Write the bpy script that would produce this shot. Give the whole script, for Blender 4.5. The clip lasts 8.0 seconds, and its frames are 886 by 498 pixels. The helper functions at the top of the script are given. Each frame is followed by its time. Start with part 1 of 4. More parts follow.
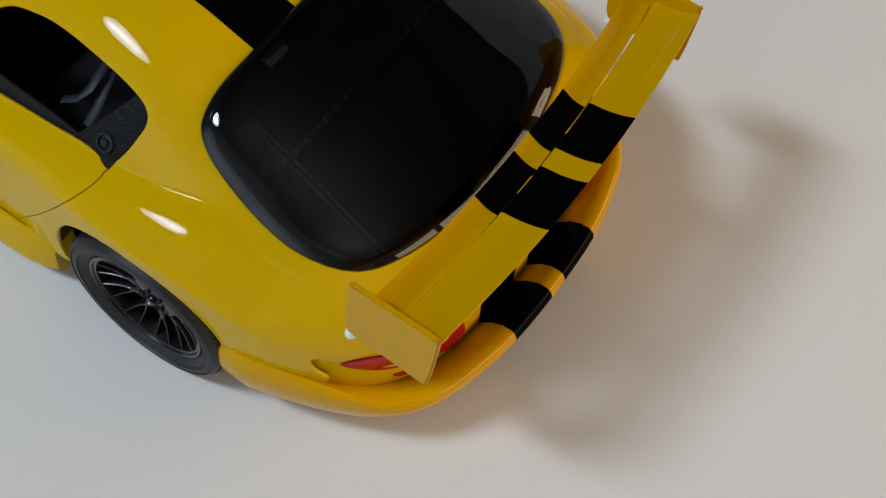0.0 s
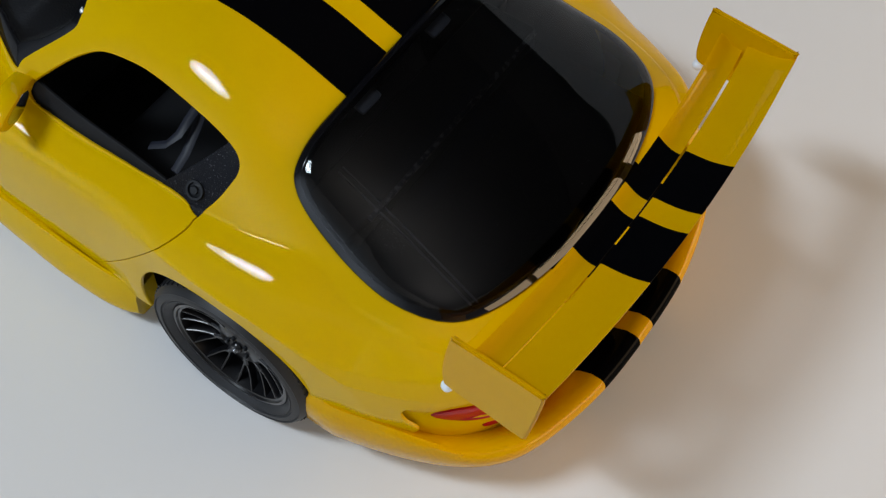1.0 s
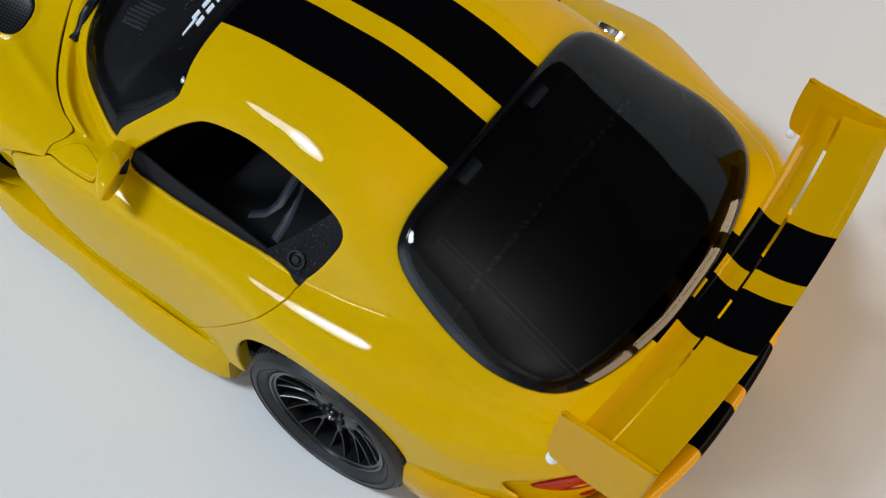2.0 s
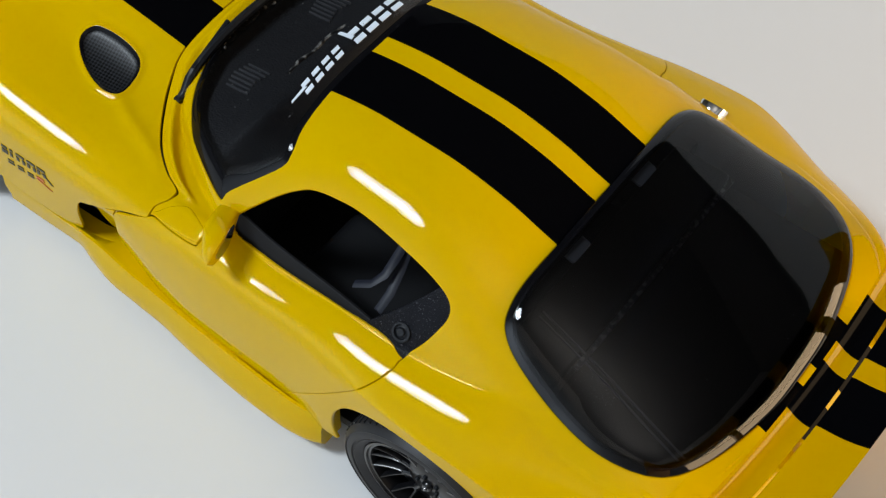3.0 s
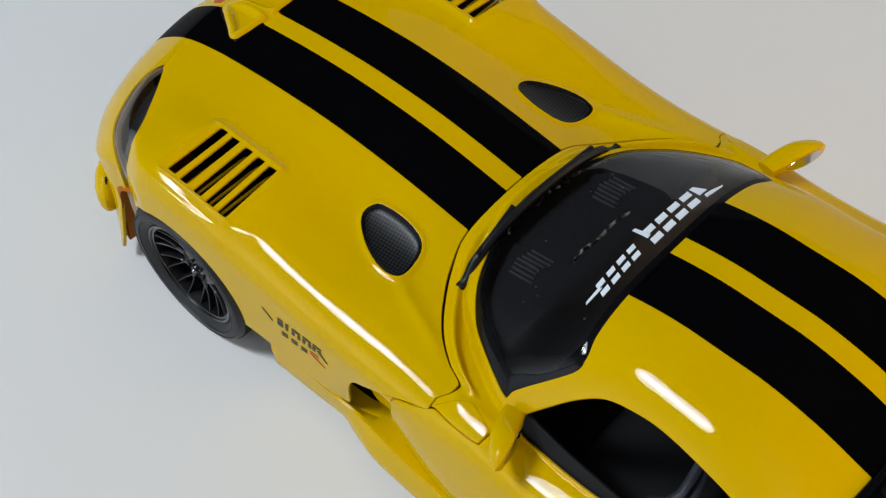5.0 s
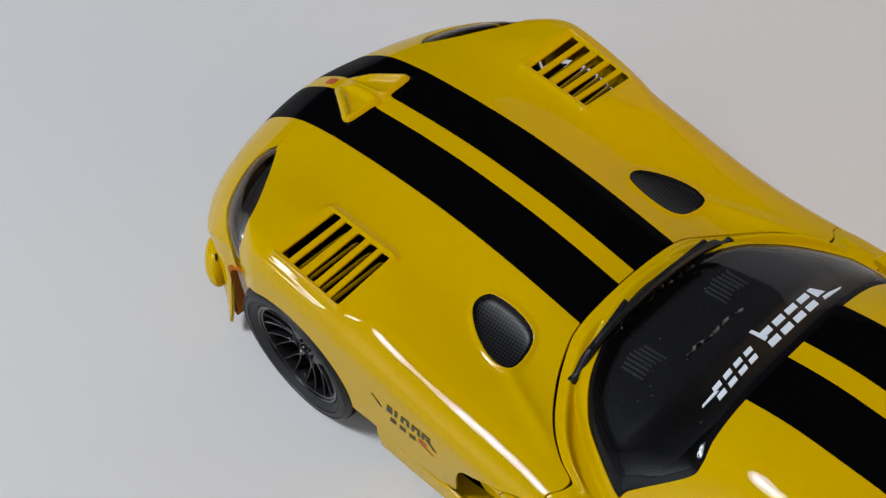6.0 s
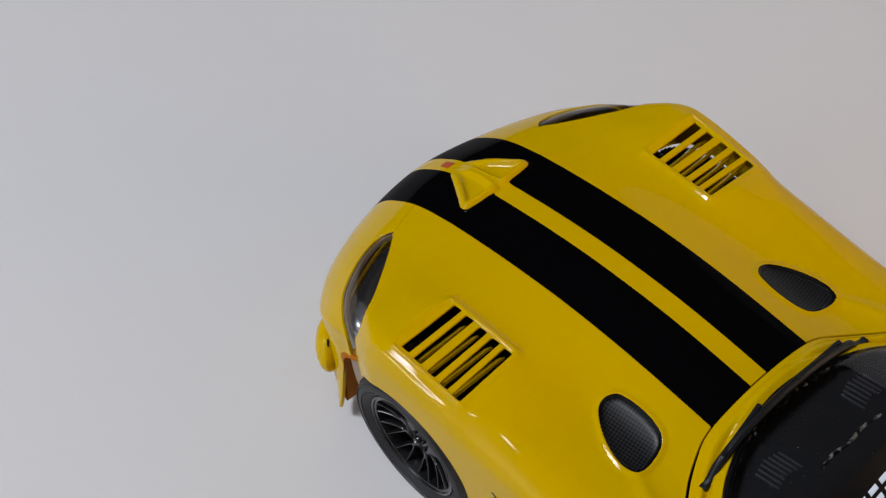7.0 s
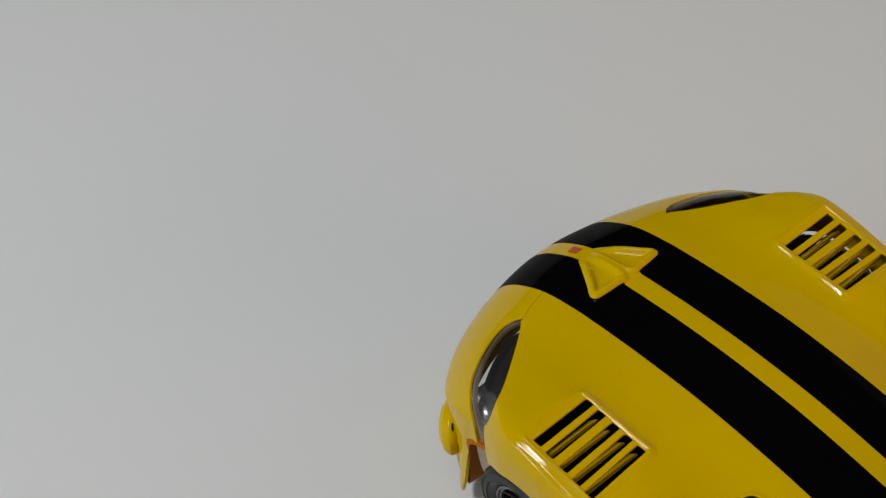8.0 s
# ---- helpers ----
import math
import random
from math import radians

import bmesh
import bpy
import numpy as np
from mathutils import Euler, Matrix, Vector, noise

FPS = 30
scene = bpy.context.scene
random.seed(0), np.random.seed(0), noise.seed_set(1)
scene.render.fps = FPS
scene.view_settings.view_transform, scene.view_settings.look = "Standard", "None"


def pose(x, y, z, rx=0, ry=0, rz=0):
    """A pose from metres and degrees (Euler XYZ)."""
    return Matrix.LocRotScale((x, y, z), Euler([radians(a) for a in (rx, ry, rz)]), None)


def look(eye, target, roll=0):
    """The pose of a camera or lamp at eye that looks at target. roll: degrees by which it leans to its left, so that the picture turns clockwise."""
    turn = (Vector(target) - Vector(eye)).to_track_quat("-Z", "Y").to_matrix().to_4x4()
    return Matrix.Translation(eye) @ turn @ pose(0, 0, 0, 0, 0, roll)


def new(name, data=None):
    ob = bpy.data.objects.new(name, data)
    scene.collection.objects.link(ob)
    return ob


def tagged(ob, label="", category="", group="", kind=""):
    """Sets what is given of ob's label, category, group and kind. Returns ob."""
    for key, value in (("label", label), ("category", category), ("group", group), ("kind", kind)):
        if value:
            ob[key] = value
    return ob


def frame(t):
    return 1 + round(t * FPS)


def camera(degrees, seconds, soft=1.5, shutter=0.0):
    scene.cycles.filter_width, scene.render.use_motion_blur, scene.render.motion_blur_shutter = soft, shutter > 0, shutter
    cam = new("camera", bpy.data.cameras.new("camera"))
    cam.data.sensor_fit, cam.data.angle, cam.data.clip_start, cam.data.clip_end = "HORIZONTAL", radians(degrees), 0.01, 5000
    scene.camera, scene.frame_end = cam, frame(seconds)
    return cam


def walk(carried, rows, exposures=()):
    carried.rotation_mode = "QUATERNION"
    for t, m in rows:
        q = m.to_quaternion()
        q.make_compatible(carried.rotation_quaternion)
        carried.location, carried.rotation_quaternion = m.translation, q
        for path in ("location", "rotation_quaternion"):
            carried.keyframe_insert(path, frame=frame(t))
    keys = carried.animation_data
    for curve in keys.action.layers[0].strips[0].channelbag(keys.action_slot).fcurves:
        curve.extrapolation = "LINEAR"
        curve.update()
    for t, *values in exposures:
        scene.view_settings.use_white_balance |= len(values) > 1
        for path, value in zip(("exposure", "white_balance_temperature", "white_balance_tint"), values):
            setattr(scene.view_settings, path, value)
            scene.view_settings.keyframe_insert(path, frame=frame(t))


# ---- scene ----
cam = camera(35.41, 8.0, soft=1.3)
ROWS = [  # seconds, eye in metres, turn in degrees
    (0, -0.17100, 0.12050, 0.23584, 31.270, -1.843, -145.416),
    (0.5, -0.16387, 0.11860, 0.23594, 31.189, -1.735, -145.215),
    (1, -0.15632, 0.12218, 0.23589, 31.756, -1.402, -144.955),
    (1.5, -0.15021, 0.12399, 0.23768, 32.263, -0.771, -144.582),
    (2.8, -0.13010, 0.13001, 0.24184, 34.553, -1.240, -143.148),
    (3, -0.12780, 0.13007, 0.24262, 34.573, -1.105, -142.344),
    (3.5, -0.12255, 0.12948, 0.24265, 34.722, -0.574, -141.219),
    (4, -0.11448, 0.12943, 0.24340, 35.707, 0.025, -139.689),
    (4.5, -0.10353, 0.12891, 0.24710, 36.621, 0.910, -138.077),
    (5, -0.09415, 0.12779, 0.25025, 37.403, 2.382, -136.496),
    (5.2, -0.09206, 0.12942, 0.25459, 37.650, 2.593, -135.687),
    (6.3, -0.07811, 0.12691, 0.25860, 39.409, 4.384, -133.196),
    (6.5, -0.07455, 0.12685, 0.25923, 39.730, 4.692, -132.730),
    (7, -0.06503, 0.12768, 0.26183, 40.468, 5.248, -131.655),
    (7.5, -0.05589, 0.12867, 0.26665, 41.172, 5.809, -130.397),
    (8, -0.05041, 0.12984, 0.27138, 41.850, 6.800, -128.908),
]
EXPOSURE = [  # seconds, stops, white balance
    (0, -0.78, 6650, 12), (0.5, -0.73, 6650, 12), (1.5, -0.50, 6500, 12), (2.8, -0.29, 6700, 11), (4.5, -0.31, 6850, 11), (5.2, -0.46, 6950, 14),
    (6.5, -0.58, 7050, 19), (7, -0.64, 7100, 20), (7.5, -0.74, 7300, 17), (8, -0.82, 7400, 14)]
walk(cam, [(t, pose(*row)) for t, *row in ROWS], EXPOSURE)
# ---- light and surroundings ----
world = bpy.data.worlds.new("room_light")
scene.world = world
world.use_nodes = True
world.node_tree.nodes["Background"].inputs[0].default_value = (1.0, 0.94, 0.86, 1)
world.node_tree.nodes["Background"].inputs[1].default_value = 0.12


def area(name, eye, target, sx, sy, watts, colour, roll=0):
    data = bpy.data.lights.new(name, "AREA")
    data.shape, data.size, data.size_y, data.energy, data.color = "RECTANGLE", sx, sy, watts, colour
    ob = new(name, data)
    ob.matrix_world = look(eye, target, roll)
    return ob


area("lamp_panel", (0.335, 0.46, 0.92), (0.0, 0.03, 0.04), 0.36, 0.20, 7.0, (0.72, 0.87, 1.0), 30).data.shape = "ELLIPSE"
area("lamp_tube", (0.334, 0.458, 0.917), (0.0, 0.03, 0.04), 0.28, 0.06, 3.6, (0.86, 0.94, 1.0), 30).data.shape = "ELLIPSE"
# unseen fill added to lift the shade by way of the ceiling
area("ceiling_fill", (-0.9, 0.6, 1.3), (-0.95, 0.65, 3.0), 0.4, 0.4, 26.0, (1.0, 0.97, 0.92))
# added cool wall fill, unseen, and a low, wide warm lamp beyond the tail
area("cool_wall_fill", (0.55, 0.72, 0.55), (0.95, 1.9, 0.6), 0.9, 0.7, 40.0, (0.66, 0.82, 1.0))
area("table_lamp", (-0.54, -0.18, 0.15), (-0.12, -0.05, 0.03), 0.64, 0.20, 3.3, (1.0, 0.73, 0.44))

# ---- materials ----


def material(name, colour, rough=0.4, metal=0.0, coat=0.0, spec=0.5):
    m = bpy.data.materials.new(name)
    m.use_nodes = True
    b = m.node_tree.nodes["Principled BSDF"]
    b.inputs["Base Color"].default_value = (*colour, 1)
    b.inputs["Roughness"].default_value, b.inputs["Metallic"].default_value = rough, metal
    b.inputs["Coat Weight"].default_value, b.inputs["Coat Roughness"].default_value = coat, 0.03
    b.inputs["Coat IOR"].default_value = 1.31
    b.inputs["Specular IOR Level"].default_value = spec
    return m


def nd(m, kind, **sets):
    n = m.node_tree.nodes.new(kind)
    for key, value in sets.items():
        n.inputs[key.replace("_", " ")].default_value = value
    return n


def wire(m, a, out, b, into):
    m.node_tree.links.new(a.outputs[out], b.inputs[into])


def mathn(m, op, a, b=None, value=None):
    n = m.node_tree.nodes.new("ShaderNodeMath")
    n.operation = op
    for i, s in enumerate((a, b)):
        if s is not None:
            m.node_tree.links.new(s, n.inputs[i])
    if value is not None:
        n.inputs[1].default_value = value
    return n.outputs[0]


def grain(m, scale, strength, distance=0.0002, detail=3.0):
    """Fine relief and a little unevenness of gloss."""
    b = m.node_tree.nodes["Principled BSDF"]
    co = nd(m, "ShaderNodeTexCoord")
    no = nd(m, "ShaderNodeTexNoise", Scale=scale, Detail=detail)
    bu = nd(m, "ShaderNodeBump", Strength=strength, Distance=distance)
    wire(m, co, "Object", no, "Vector")
    wire(m, no, "Fac", bu, "Height")
    wire(m, bu, "Normal", b, "Normal")
    return co, no


BLACK = (0.0015, 0.0015, 0.002)


def paint(name, stripes, low=(0.60, 0.365, 0.0), high=(0.64, 0.394, 0.0)):
    m = material(name, low, 0.35, 0.0, 0.75, 0.0)
    b = m.node_tree.nodes["Principled BSDF"]
    co, no = grain(m, 160.0, 0.004, 0.0003)
    mot = nd(m, "ShaderNodeTexNoise", Scale=35.0, Detail=4.0)
    wire(m, co, "Object", mot, "Vector")
    mix = nd(m, "ShaderNodeMix")
    mix.data_type = "RGBA"
    mix.inputs[6].default_value, mix.inputs[7].default_value = (*low, 1), (*high, 1)
    wire(m, mot, "Fac", mix, 0)
    last = mix.outputs[2]
    if stripes:
        xyz = nd(m, "ShaderNodeSeparateXYZ")
        wire(m, co, "Object", xyz, "Vector")
        side = mathn(m, "ABSOLUTE", xyz.outputs[1])
        mid = mathn(m, "ABSOLUTE", mathn(m, "SUBTRACT", side, value=0.0078))
        inside = mathn(m, "LESS_THAN", mid, value=0.0056)
        two = nd(m, "ShaderNodeMix")
        two.data_type = "RGBA"
        two.inputs[7].default_value = (*BLACK, 1)
        m.node_tree.links.new(inside, two.inputs[0])
        m.node_tree.links.new(last, two.inputs[6])
        last = two.outputs[2]
        m.node_tree.links.new(mathn(m, "MULTIPLY_ADD", inside, value=-0.60), b.inputs["Coat Weight"])
        b.inputs["Coat Weight"].links[0].from_node.inputs[2].default_value = 0.75
    m.node_tree.links.new(last, b.inputs["Base Color"])
    return m


PAINT = paint("yellow_paint", False)
STRIPED = paint("yellow_paint_with_black_stripes", True)
# wing and rear bumper take a deeper yellow than the rest of the body
WING_PAINT = paint("deep_yellow", False, (0.58, 0.305, 0.0), (0.62, 0.33, 0.0))
WING_STRIPED = paint("deep_yellow_with_black_stripes", True, (0.58, 0.305, 0.0), (0.62, 0.33, 0.0))
GLOSS_BLACK = material("gloss_black", (0.004, 0.004, 0.005), 0.12, 0, 0.8, 0.0)
PLASTIC = material("black_plastic", (0.008, 0.009, 0.011), 0.42, spec=0.25)
grain(PLASTIC, 900.0, 0.35, 0.0002)
CABIN = material("dark_cabin_plastic", (0.008, 0.0085, 0.010), 0.55, spec=0.2)
RUBBER = material("tyre_rubber", (0.012, 0.0125, 0.0145), 0.5, spec=0.4)
grain(RUBBER, 500.0, 0.15, 0.0002)
RIM = material("black_wheel_lacquer", (0.005, 0.005, 0.006), 0.28, 0.0, 0.5, 0.3)
RED = material("red_lamp_lens", (0.36, 0.006, 0.012), 0.2, 0, 0.5, 0.1)
AMBER = material("pale_lamp_seal", (0.24, 0.16, 0.10), 0.3)
BOWL = material("lamp_bowl", (0.022, 0.022, 0.024), 0.25)
BELT = material("webbing", (0.010, 0.012, 0.020), 0.5, spec=0.3)
SLAT = material("vent_slat_plastic", (0.07, 0.07, 0.075), 0.3)
ORANGE = material("amber_brown_lining", (0.42, 0.115, 0.0), 0.6, spec=0.1)
CHROME = material("chrome", (0.8, 0.8, 0.8), 0.08, 1.0)
SILVER = material("lamp_reflector", (0.30, 0.31, 0.33), 0.25, 1.0)
WHITE_INK = material("white_lettering", (0.72, 0.78, 0.85), 0.5)
DARK_INK = material("dark_lettering", (0.03, 0.025, 0.01), 0.5)
RED_INK = material("red_lettering", (0.5, 0.08, 0.02), 0.5)
MESH = material("black_mesh_grille", (0.004, 0.0045, 0.005), 0.35, spec=0.22)


def glass(name, tint, ior=1.45):
    """A thin clear or tinted pane: see-through, with the gloss of its surface."""
    m = bpy.data.materials.new(name)
    m.use_nodes = True
    t = m.node_tree
    t.nodes.remove(t.nodes["Principled BSDF"])
    out = t.nodes["Material Output"]
    clear, gloss = t.nodes.new("ShaderNodeBsdfTransparent"), t.nodes.new("ShaderNodeBsdfGlossy")
    mix = t.nodes.new("ShaderNodeMixShader")
    fres = t.nodes.new("ShaderNodeFresnel")
    clear.inputs["Color"].default_value = (*tint, 1)
    gloss.inputs["Roughness"].default_value = 0.02
    fres.inputs["IOR"].default_value = ior
    t.links.new(fres.outputs[0], mix.inputs[0])
    t.links.new(clear.outputs[0], mix.inputs[1])
    t.links.new(gloss.outputs[0], mix.inputs[2])
    t.links.new(mix.outputs[0], out.inputs["Surface"])
    return m


WINDOW = glass("smoked_window", (0.30, 0.31, 0.36), 1.52)
SCREEN_GLASS = glass("clear_windscreen", (0.70, 0.71, 0.74))
DOME = material("gloss_black_border", (0.003, 0.003, 0.004), 0.08, 0, 1.0, 0.0)
DOME.node_tree.nodes["Principled BSDF"].inputs["Coat IOR"].default_value = 1.45
CLIP = material("grey_clip", (0.24, 0.24, 0.22), 0.4)
SHELF = material("dusty_shelf_edge", (0.075, 0.073, 0.07), 0.6)
MIRROR = material("silvered_mirror", (0.6, 0.61, 0.63), 0.08, 1.0)
DUST = material("pale_dust", (0.16, 0.16, 0.17), 0.8)
LENS = glass("clear_lamp_cover", (0.95, 0.95, 0.95))
PAPER = material("white_paper", (0.70, 0.70, 0.70), 0.75)
_co, _no = grain(PAPER, 220.0, 0.03, 0.0002, 6.0)
# unseen ceiling: dim grey put in so the glass mirrors a dark room
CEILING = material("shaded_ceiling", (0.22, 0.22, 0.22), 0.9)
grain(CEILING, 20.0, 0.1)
WALL = material("room_wall", (0.55, 0.54, 0.53), 0.9)
grain(WALL, 20.0, 0.1)
# unseen walls, coloured darker so reflections in paint and glass stay dim
DIM_WALL = material("dark_room_wall", (0.16, 0.155, 0.15), 0.9)
grain(DIM_WALL, 20.0, 0.1)


def speckle(m, dark, light, scale, edge):
    """Sparse pale grains in a dark moulding."""
    b = m.node_tree.nodes["Principled BSDF"]
    co = nd(m, "ShaderNodeTexCoord")
    vo = nd(m, "ShaderNodeTexNoise", Scale=scale, Detail=2.0)
    wire(m, co, "Object", vo, "Vector")
    ramp = nd(m, "ShaderNodeValToRGB")
    ramp.color_ramp.elements[0].position, ramp.color_ramp.elements[1].position = edge, edge + 0.12
    ramp.color_ramp.elements[0].color, ramp.color_ramp.elements[1].color = (*dark, 1), (*light, 1)
    wire(m, vo, "Fac", ramp, "Fac")
    wire(m, ramp, "Color", b, "Base Color")
    bu = nd(m, "ShaderNodeBump", Strength=0.5, Distance=0.0003)
    wire(m, vo, "Fac", bu, "Height")
    wire(m, bu, "Normal", b, "Normal")


TRIM = material("speckled_black_trim", (0.01, 0.01, 0.012), 0.4, spec=0.12)
speckle(TRIM, (0.004, 0.0045, 0.007), (0.09, 0.09, 0.10), 3200.0, 0.63)
speckle(SHELF, (0.03, 0.03, 0.032), (0.16, 0.155, 0.15), 900.0, 0.5)
DASH = material("dusty_dashboard", (0.01, 0.01, 0.011), 0.45, spec=0.3)
speckle(DASH, (0.013, 0.0135, 0.0155), (0.045, 0.045, 0.05), 2600.0, 0.72)
# pale specks: wear on the dash edge, painted glints on the seal beads
WORN_GLINT = material("worn_glinting_edge", (0.02, 0.02, 0.02), 0.35, spec=0.4)
speckle(WORN_GLINT, (0.006, 0.006, 0.007), (0.36, 0.35, 0.32), 700.0, 0.52)
# woven mesh: fine checks in the plan of the car
_xyz = nd(MESH, "ShaderNodeTexCoord")
_chk = nd(MESH, "ShaderNodeTexChecker", Scale=2100.0)
_chk.inputs["Color1"].default_value, _chk.inputs["Color2"].default_value = (0.0005, 0.0005, 0.0005, 1), (0.02, 0.021, 0.024, 1)
_map = nd(MESH, "ShaderNodeMapping")
_map.inputs["Rotation"].default_value = (0, 0, 0.6)
_map.inputs["Scale"].default_value = (1, 1, 0)
wire(MESH, _xyz, "Object", _map, "Vector")
wire(MESH, _map, "Vector", _chk, "Vector")
wire(MESH, _chk, "Color", MESH.node_tree.nodes["Principled BSDF"], "Base Color")
_bmp = nd(MESH, "ShaderNodeBump", Strength=0.6, Distance=0.0002)
wire(MESH, _chk, "Fac", _bmp, "Height")
wire(MESH, _bmp, "Normal", MESH.node_tree.nodes["Principled BSDF"], "Normal")

# ---------------------------------------------------------------- body surface (centimetres, x forward, y to the car's left)
def pch(xs, ys, x):
    """Smooth curve through a few stations."""
    xs, ys, x = np.asarray(xs, float), np.asarray(ys, float), np.clip(np.asarray(x, float), xs[0], xs[-1])
    h = np.diff(xs)
    d = np.diff(ys, axis=0) / (h if ys.ndim == 1 else h[:, None])
    m = np.concatenate([d[:1], (d[1:] + d[:-1]) / 2, d[-1:]])
    same = np.concatenate([np.ones_like(d[:1]), (d[1:] * d[:-1] > 0).astype(float), np.ones_like(d[:1])])
    lim = 3 * np.minimum(np.abs(np.concatenate([d[:1], d])), np.abs(np.concatenate([d, d[-1:]])))
    m = np.sign(m) * np.minimum(np.abs(m), lim) * same
    i = np.clip(np.searchsorted(xs, x) - 1, 0, len(xs) - 2)
    t = (x - xs[i]) / h[i]
    hh = h[i]
    if ys.ndim > 1:
        t, hh = t[:, None], hh[:, None]
    return ((1 + 2 * t) * (1 - t) ** 2 * ys[i] + t * (1 - t) ** 2 * hh * m[i]
            + t * t * (3 - 2 * t) * ys[i + 1] + t * t * (t - 1) * hh * m[i + 1])


def across(knots, rows, y):
    """Cubic through each vertex's own row of heights at fixed distances from the centre line."""
    k = np.asarray(knots, float)
    h = np.diff(k)
    d = np.diff(rows, axis=1) / h
    m = np.concatenate([0 * d[:, :1], (d[:, 1:] + d[:, :-1]) / 2, d[:, -1:]], 1)
    i = np.clip(np.searchsorted(k, y) - 1, 0, len(k) - 2)
    n = np.arange(len(y))
    t = (y - k[i]) / h[i]
    return ((1 + 2 * t) * (1 - t) ** 2 * rows[n, i] + t * (1 - t) ** 2 * h[i] * m[n, i]
            + t * t * (3 - 2 * t) * rows[n, i + 1] + t * t * (t - 1) * h[i] * m[n, i + 1])


def smax(a, b, k):
    h = np.maximum(k - np.abs(a - b), 0) / k
    return np.maximum(a, b) + h * h * k / 4


def smooth(a, b, x):
    t = np.clip((x - a) / (b - a), 0, 1)
    return t * t * (3 - 2 * t)


def nose_curve(y):
    y = np.abs(y)
    return NOSE_BEND * y**2 + 6.2e-6 * y**8


def tail_curve(y):
    y = np.abs(y)
    return 0.02 * y**2 + 0.0022 * y**4 + 6e-6 * y**8


NOSE, NOSE_BEND, TAIL = 12.5, 0.09, -11.75
TOP_X = (-12, -11, -9, -7, -5, -4.2, -3, -2.2, -1, 0.5, 2.1, 4, 5.65, 7.3, 9, 10.5)
TOP_Y = (0, 1.31, 2.4, 3.4, 4.4, 5.2)
TOP_Z = np.array([
    (3.72, 3.72, 3.70, 3.62, 3.42, 3.20), (3.80, 3.80, 3.78, 3.70, 3.48, 3.20), (4.10, 4.12, 4.18, 4.12, 3.80, 3.40),
    (4.40, 4.45, 4.58, 4.46, 4.14, 3.72), (4.20, 4.22, 4.30, 4.28, 4.06, 3.74), (4.10, 4.10, 4.16, 4.21, 4.03, 3.74), (4.00, 4.00, 4.03, 4.09, 3.93, 3.67),
    (4.02, 4.02, 4.04, 4.07, 3.905, 3.66),
    (4.05, 4.05, 4.05, 4.07, 4.015, 3.88), (4.34, 4.28, 4.12, 4.06, 4.00, 3.90), (4.65, 4.54, 4.16, 4.10, 4.03, 3.95),
    (4.90, 4.78, 4.40, 4.34, 4.27, 4.10), (4.95, 4.85, 4.66, 4.68, 4.42, 4.06), (4.86, 4.76, 4.68, 4.80, 4.68, 4.34),
    (4.66, 4.58, 4.54, 4.66, 4.76, 4.36), (4.58, 4.54, 4.58, 4.66, 4.60, 4.40)])
NOSE_DROP = ((8.6, 9.3, 10.47, 11.1, 11.6, 12.05, 12.35, 12.5), (0, 0.05, 0.36, 0.72, 1.1, 1.6, 2.1, 2.6))
ROOF = ((-12, -10.9, -9.5, -8, -6.5, -5.5, -4.2, -3.2, -1.75, -1, 0, 1.2, 1.7, 2.4, 4, 13),
        (3.5, 4.05, 4.66, 5.15, 5.61, 5.945, 6.14, 6.14, 5.97, 5.75, 5.32, 4.80, 4.56, 4.1, 2.5, -3))
ROOF_P = ((-9.5, -7, -5.5, -3, -1), (2.5, 3.2, 4.1, 4.0, 2.5))
ROOF_Q = ((-9.5, -7, -5.5, -3, -1), (0.77, 0.78, 0.95, 1.06, 0.77))
ROOF_W = ((-11.2, -10.6, -10, -9, -8, -7, -5.4, -4, -2, -1, -0.1, 0.5, 1.25, 1.6, 1.75),
          (2.4, 3.2, 3.55, 3.75, 3.85, 3.95, 4.0, 3.95, 3.85, 3.65, 3.2, 2.8, 2.1, 1.2, 0.6))
ROOF_B = ((-11, -9, -7, -5, -1.5, 0, 1.7, 2.4, 13), (3.5, 3.8, 3.95, 3.95, 4.0, 4.3, 4.38, 3.6, -3))
HALF = ((-9, -7, -5.2, -3.5, -1, 1, 2.5, 4.5, 6.8, 7.8, 8.5, 8.9, 9.3), (4.82, 4.90, 4.80, 4.585, 4.54, 4.53, 4.54, 4.58, 4.68, 4.70, 4.54, 4.40, 4.34))
SHOULDER = ((-9, -7, -5, -3, -1, 1.5, 4.5, 6.8, 9, 12), (3.1, 3.82, 3.76, 3.76, 3.74, 3.52, 3.82, 4.12, 3.1, 2.3))
TUCK = ((-9, -7, -4, -3.4, -1.7, -0.4, 0.7, 1.7, 2.5, 4.5, 6.8, 8.9, 9.3, 9.9, 10.6, 12), (0.08, 0.06, 0.06, 0.06, 0.08, 0.15, 0.35, 0.60, 0.25, 0.08, 0.06, -0.38, -0.40, -0.22, 0.32, 0.3))


def half_width(x):
    w = pch(*HALF, x)
    ys = np.linspace(0, 5.3, 400)
    nose = np.interp(NOSE - x, nose_curve(ys), ys)
    nose = np.where(NOSE - x > nose_curve(5.29), 9, nose)
    tail = np.interp(x, TAIL + tail_curve(ys), ys)
    tail = np.where(x > TAIL + tail_curve(5.3) - 0.01, 9, tail)
    return np.minimum(-smax(-w, -nose, 0.3), -smax(-w, -tail, 0.3))


